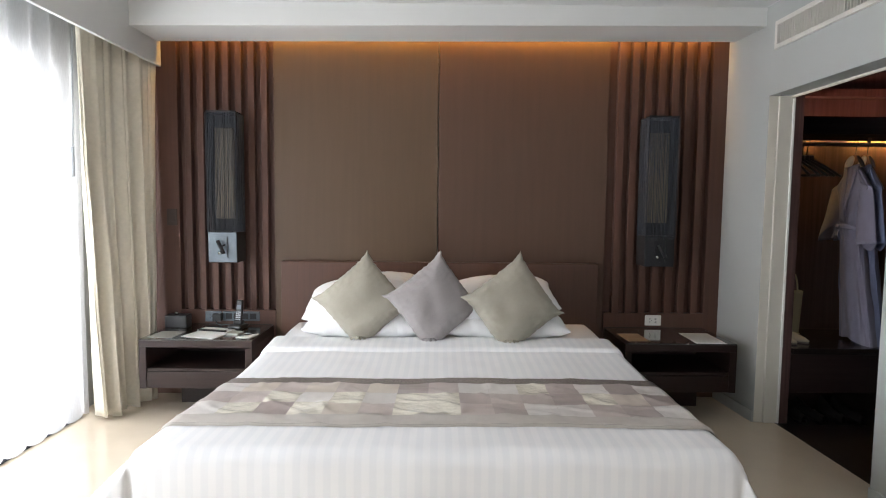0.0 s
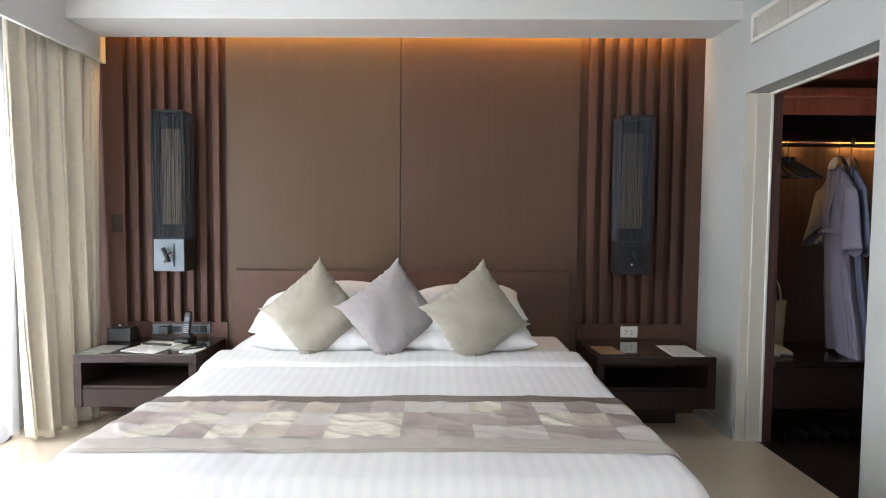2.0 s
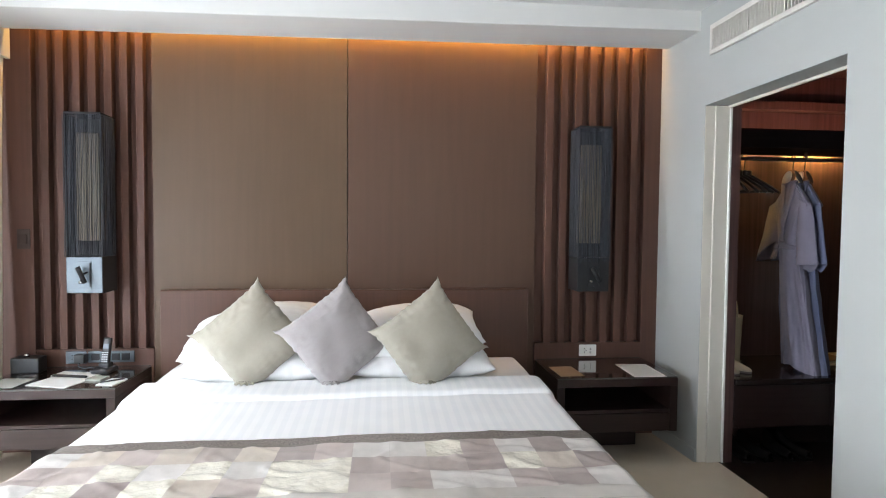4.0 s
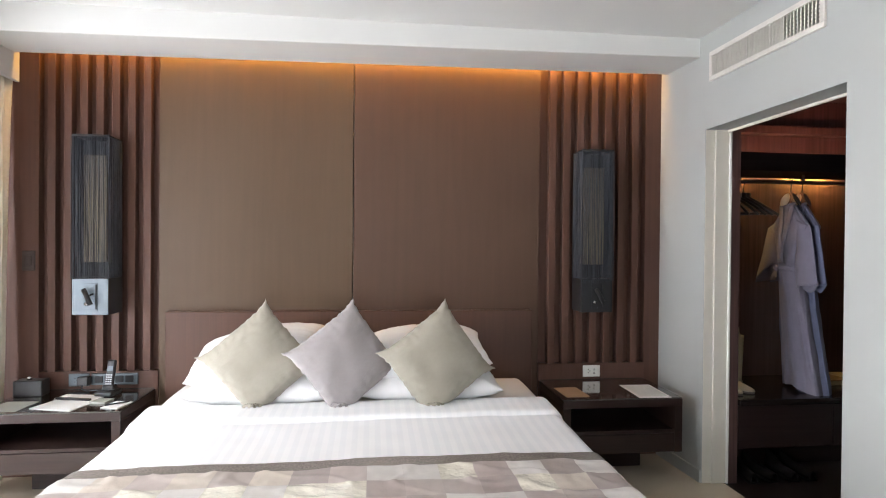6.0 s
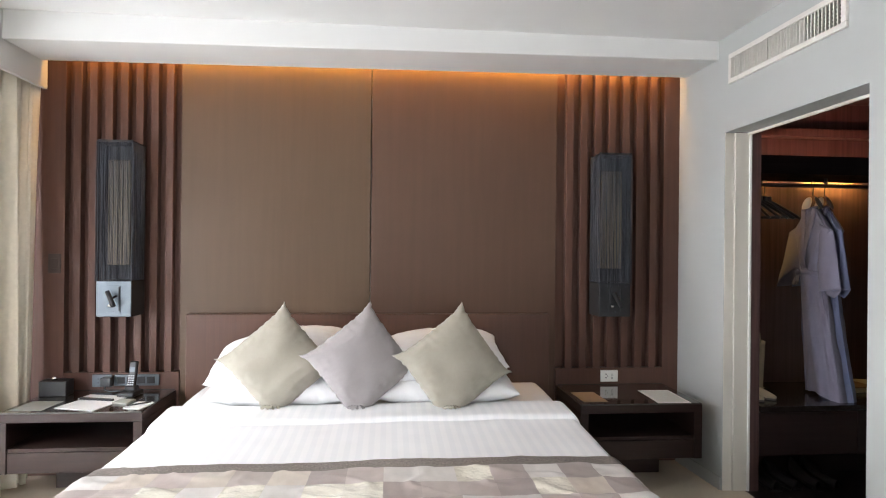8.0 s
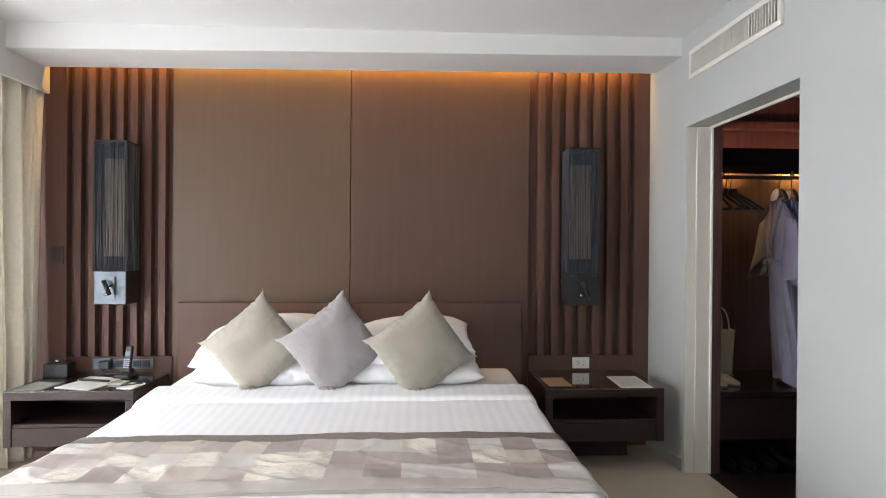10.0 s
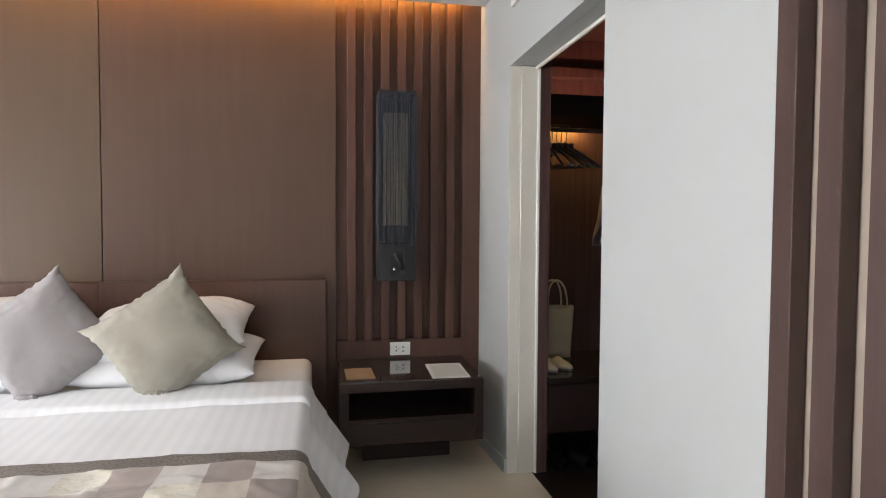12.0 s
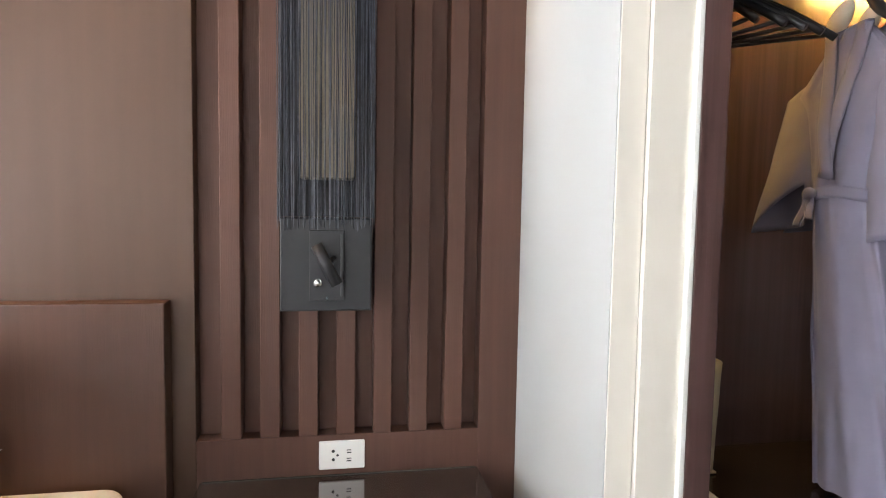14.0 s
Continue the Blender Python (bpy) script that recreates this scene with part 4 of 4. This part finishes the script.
# ---- wall sconces ----
def sconce(x0, x1, plate, label, fray=0.03):
    yf = 3.925
    w = x1 - x0
    s = thing("wall_sconce", pose(x0, 0, 0), label, "wall lamp", "bedside sconces")
    part("lamp_base", box(0, w, yf, YW - 0.0005, 0.965, 1.172, 0.002), GUNM, s)
    fp = part("front_plate", box(0.002, w - 0.002, yf - 0.004, yf - 0.0005, 0.968, 1.170, 0.0015), plate, s, "brushed metal front plate")
    part("top_cap", box(0, w, yf, YW - 0.0005, 1.972, 1.98, 0.001), GUNM, s)
    part("top_trim", box(-0.001, w + 0.001, yf - 0.002, yf + 0.006, 1.968, 1.982, 0.001), GUNM, s)
    part("back_plate", box(0.006, w - 0.006, YW - 0.012, YW - 0.0007, 1.173, 1.971), GUNM, s)
    for a, b in ((0.0, yf), (w - 0.006, yf), (0.0, YW - 0.008), (w - 0.006, YW - 0.008)):
        part("post", box(a, a + 0.006, b, b + 0.006, 1.173, 1.971), GUNM, s)
    part("diffuser", box(0.035, w - 0.035, yf + 0.05, YW - 0.03, 1.262, 1.875, 0.006), INNER, s, "beige fabric inner shade")
    th = bmesh.new()
    rnd = random.Random(int(x0 * 1000))
    n = 84
    for i in range(n):
        for face in range(3):
            t = (i + 0.5 + rnd.uniform(-0.35, 0.35)) / n
            if face == 0:
                p = (-0.006 + t * (w + 0.012), yf - 0.0065)
            else:
                p = (0.0 if face == 1 else w, yf + t * (YW - yf - 0.01))
            dx, dy = rnd.uniform(-0.005, 0.005), rnd.uniform(-0.002, 0.002)
            r = rnd.uniform(0.0006, 0.0012)
            tube([(p[0], p[1], 1.97), (p[0] + dx * 0.4, p[1] + dy, 1.55), (p[0] + dx, p[1] + dy * (face > 0), 1.174 - (rnd.uniform(0.0, fray) if face == 0 else 0))], r, 3, th)
    ob = part("thread_fringe", th, THREAD, s, "curtain of fine dark blue-grey threads")
    tagged(ob, kind="stuff")
    # reading lamp on the plate
    rl = part("reading_lamp_plate", box(w * 0.32, w * 0.70, yf - 0.008, yf - 0.0045, 0.99, 1.145, 0.001), plate, s)
    part("spot_head", rod((w * 0.40, yf - 0.040, 1.115), (w * 0.62, yf - 0.052, 1.03), 0.013, 16), GUNM, rl, "small tubular reading spot", smooth=True)
    part("spot_arm", rod((w * 0.58, yf - 0.008, 1.085), (w * 0.51, yf - 0.046, 1.073), 0.006, 10), GUNM, rl, smooth=True)
    part("lamp_bracket", box(w * 0.655, w * 0.685, yf - 0.013, yf - 0.0085, 1.000, 1.138, 0.001), BLACKP, rl, "slim black upright bracket")
    part("switch_button", rod((w * 0.41, yf - 0.016, 1.030), (w * 0.41, yf - 0.0082, 1.030), 0.009, 16), CHROME, rl, "chrome switch button", smooth=True)
    part("screw", rod((w * 0.51, yf - 0.0095, 0.996), (w * 0.51, yf - 0.0082, 0.996), 0.003, 10), GREYP, rl, smooth=True)
    return s


sconce(1.428, 1.628, GUNM, "tall dark thread-curtained wall sconce with reading spot")
# paler plate metal on this side: the window's light is put into its colour
sconce(-1.535, -1.340, GREYP, "tall dark thread-curtained wall sconce with reading spot", 0.004)


# ---- things on the nightstands ----
def flat_card(name, x, y, w, d, rz, material, label, cat, h=0.0015, lines=0, z=NZ):
    c = thing(name, pose(x, y, z, rz=rz), label, cat)
    part("sheet", box(-w / 2, w / 2, -d / 2, d / 2, 0.0, h, 0.0004, 1), material, c)
    for k in range(lines):
        yy = d * 0.36 - k * d * 0.72 / max(1, lines - 1)
        part("print_line", box(-w * 0.38, w * (0.36 - 0.12 * (k % 3)), yy - 0.0022, yy + 0.0022, h, h + 0.0004), INK, c)
    return c


flat_card("card", 1.317, 3.774, 0.143, 0.226, 2, KRAFT, "brown kraft card lying on dark glass nightstand", "card")
ps = flat_card("paper_sheet", 1.770, 3.764, 0.193, 0.303, -2, PAPER, "white printed sheet lying on the glass nightstand", "paper", lines=0)
part("printed_panel", box(-0.078, 0.082, -0.125, 0.128, 0.0016, 0.0019), PRINTM, ps, "pale grey printed page")
flat_card("leaflet", -1.745, 3.745, 0.165, 0.19, -4, PAPERG, "pale green leaflet on the nightstand's corner", "leaflet")
flat_card("folder", -1.485, 3.77, 0.235, 0.23, -16, PAPER, "white open hotel folder with printed pages", "folder", h=0.003)
flat_card("booklet", -1.475, 3.90, 0.24, 0.10, -12, PAPER, "white booklet leaning over the folder", "booklet", h=0.004)
flat_card("glasses_case", -1.485, 3.842, 0.20, 0.020, -14, BLACKP, "slim dark pen case across the folder", "case", h=0.010, z=NZ + 0.0035)
flat_card("note_block", -1.318, 3.795, 0.085, 0.085, -10, PAPERG, "small grey-beige stack of note cards", "note block", h=0.010)
flat_card("notepad", -1.212, 3.725, 0.095, 0.13, -12, PAPER, "small white notepad with a pen on it", "notepad", h=0.004)
pen = thing("pen", pose(-1.212, 3.73, NZ + 0.009, rz=-52), "black ballpoint pen lying on the notepad", "pen")
part("barrel", rod((0, -0.06, 0), (0, 0.06, 0), 0.004, 10), BLACKP, pen, smooth=True)
part("tip", rod((0, 0.06, 0), (0, 0.072, 0), 0.004, 10, 0.001), CHROME, pen, smooth=True)

ph = thing("cordless_telephone", pose(-1.352, 3.955, NZ, rz=-8), "black cordless telephone handset standing in its base", "telephone")
part("base", box(-0.05, 0.05, -0.06, 0.055, 0.0, 0.028, 0.010, 3), BLACKP, ph, smooth=False)
part("cradle", box(-0.032, 0.032, -0.012, 0.034, 0.026, 0.055, 0.008, 3), BLACKP, ph)
hs = box(-0.023, 0.023, -0.013, 0.013, 0.0, 0.165, 0.010, 3)
hs.transform(pose(0, 0.004, 0.030, -12))
hs_ob = part("handset", hs, BLACKP, ph)
for r in range(5):
    for c in range(3):
        k = box(-0.0045, 0.0045, -0.0152, -0.0128, -0.0032, 0.0032)
        k.transform(pose(0, 0.004, 0.030, -12) @ pose((c - 1) * 0.0125, 0, 0.030 + r * 0.0125))
        part("key", k, KEYM, hs_ob)
scn = box(-0.016, 0.016, -0.0145, -0.0128, 0.102, 0.130)
scn.transform(pose(0, 0.004, 0.030, -12))
part("display", scn, GREYP, hs_ob)

bx = thing("alarm_clock", pose(-1.775, 3.985, NZ), "black box-shaped bedside clock on the nightstand", "clock")
part("body", box(-0.075, 0.075, -0.045, 0.045, 0.0, 0.088, 0.006), BLACKP, bx)
part("knob", rod((-0.01, 0.0, 0.088), (-0.01, 0.0, 0.105), 0.014, 14), CHROME, bx, smooth=True)
cr = thing("control_panel", pose(-1.375, YW, 0.566), "grey metal switch panel on the rail behind telephone", "switch panel")
part("plate", box(-0.13, 0.13, -0.012, 0, -0.034, 0.034, 0.003), GREYP, cr)
for k in range(4):
    part("button", box(-0.11 + 0.057 * k, -0.065 + 0.057 * k, -0.014, -0.0118, -0.02, 0.02, 0.002), GUNM, cr)
ad = thing("power_adapter", pose(-1.535, YW - 0.0075, 0.563), "black plug-in power adapter with its cable", "adapter")
part("body", box(-0.03, 0.03, -0.05, 0, -0.026, 0.026, 0.005), BLACKP, ad)
part("cable", tube([(0.0, -0.045, -0.02), (0.01, -0.075, -0.036), (0.05, -0.10, -0.0415), (0.09, -0.085, -0.0415), (0.115, -0.10, -0.0415)], 0.0028, 8), GREYP, ad, smooth=True)
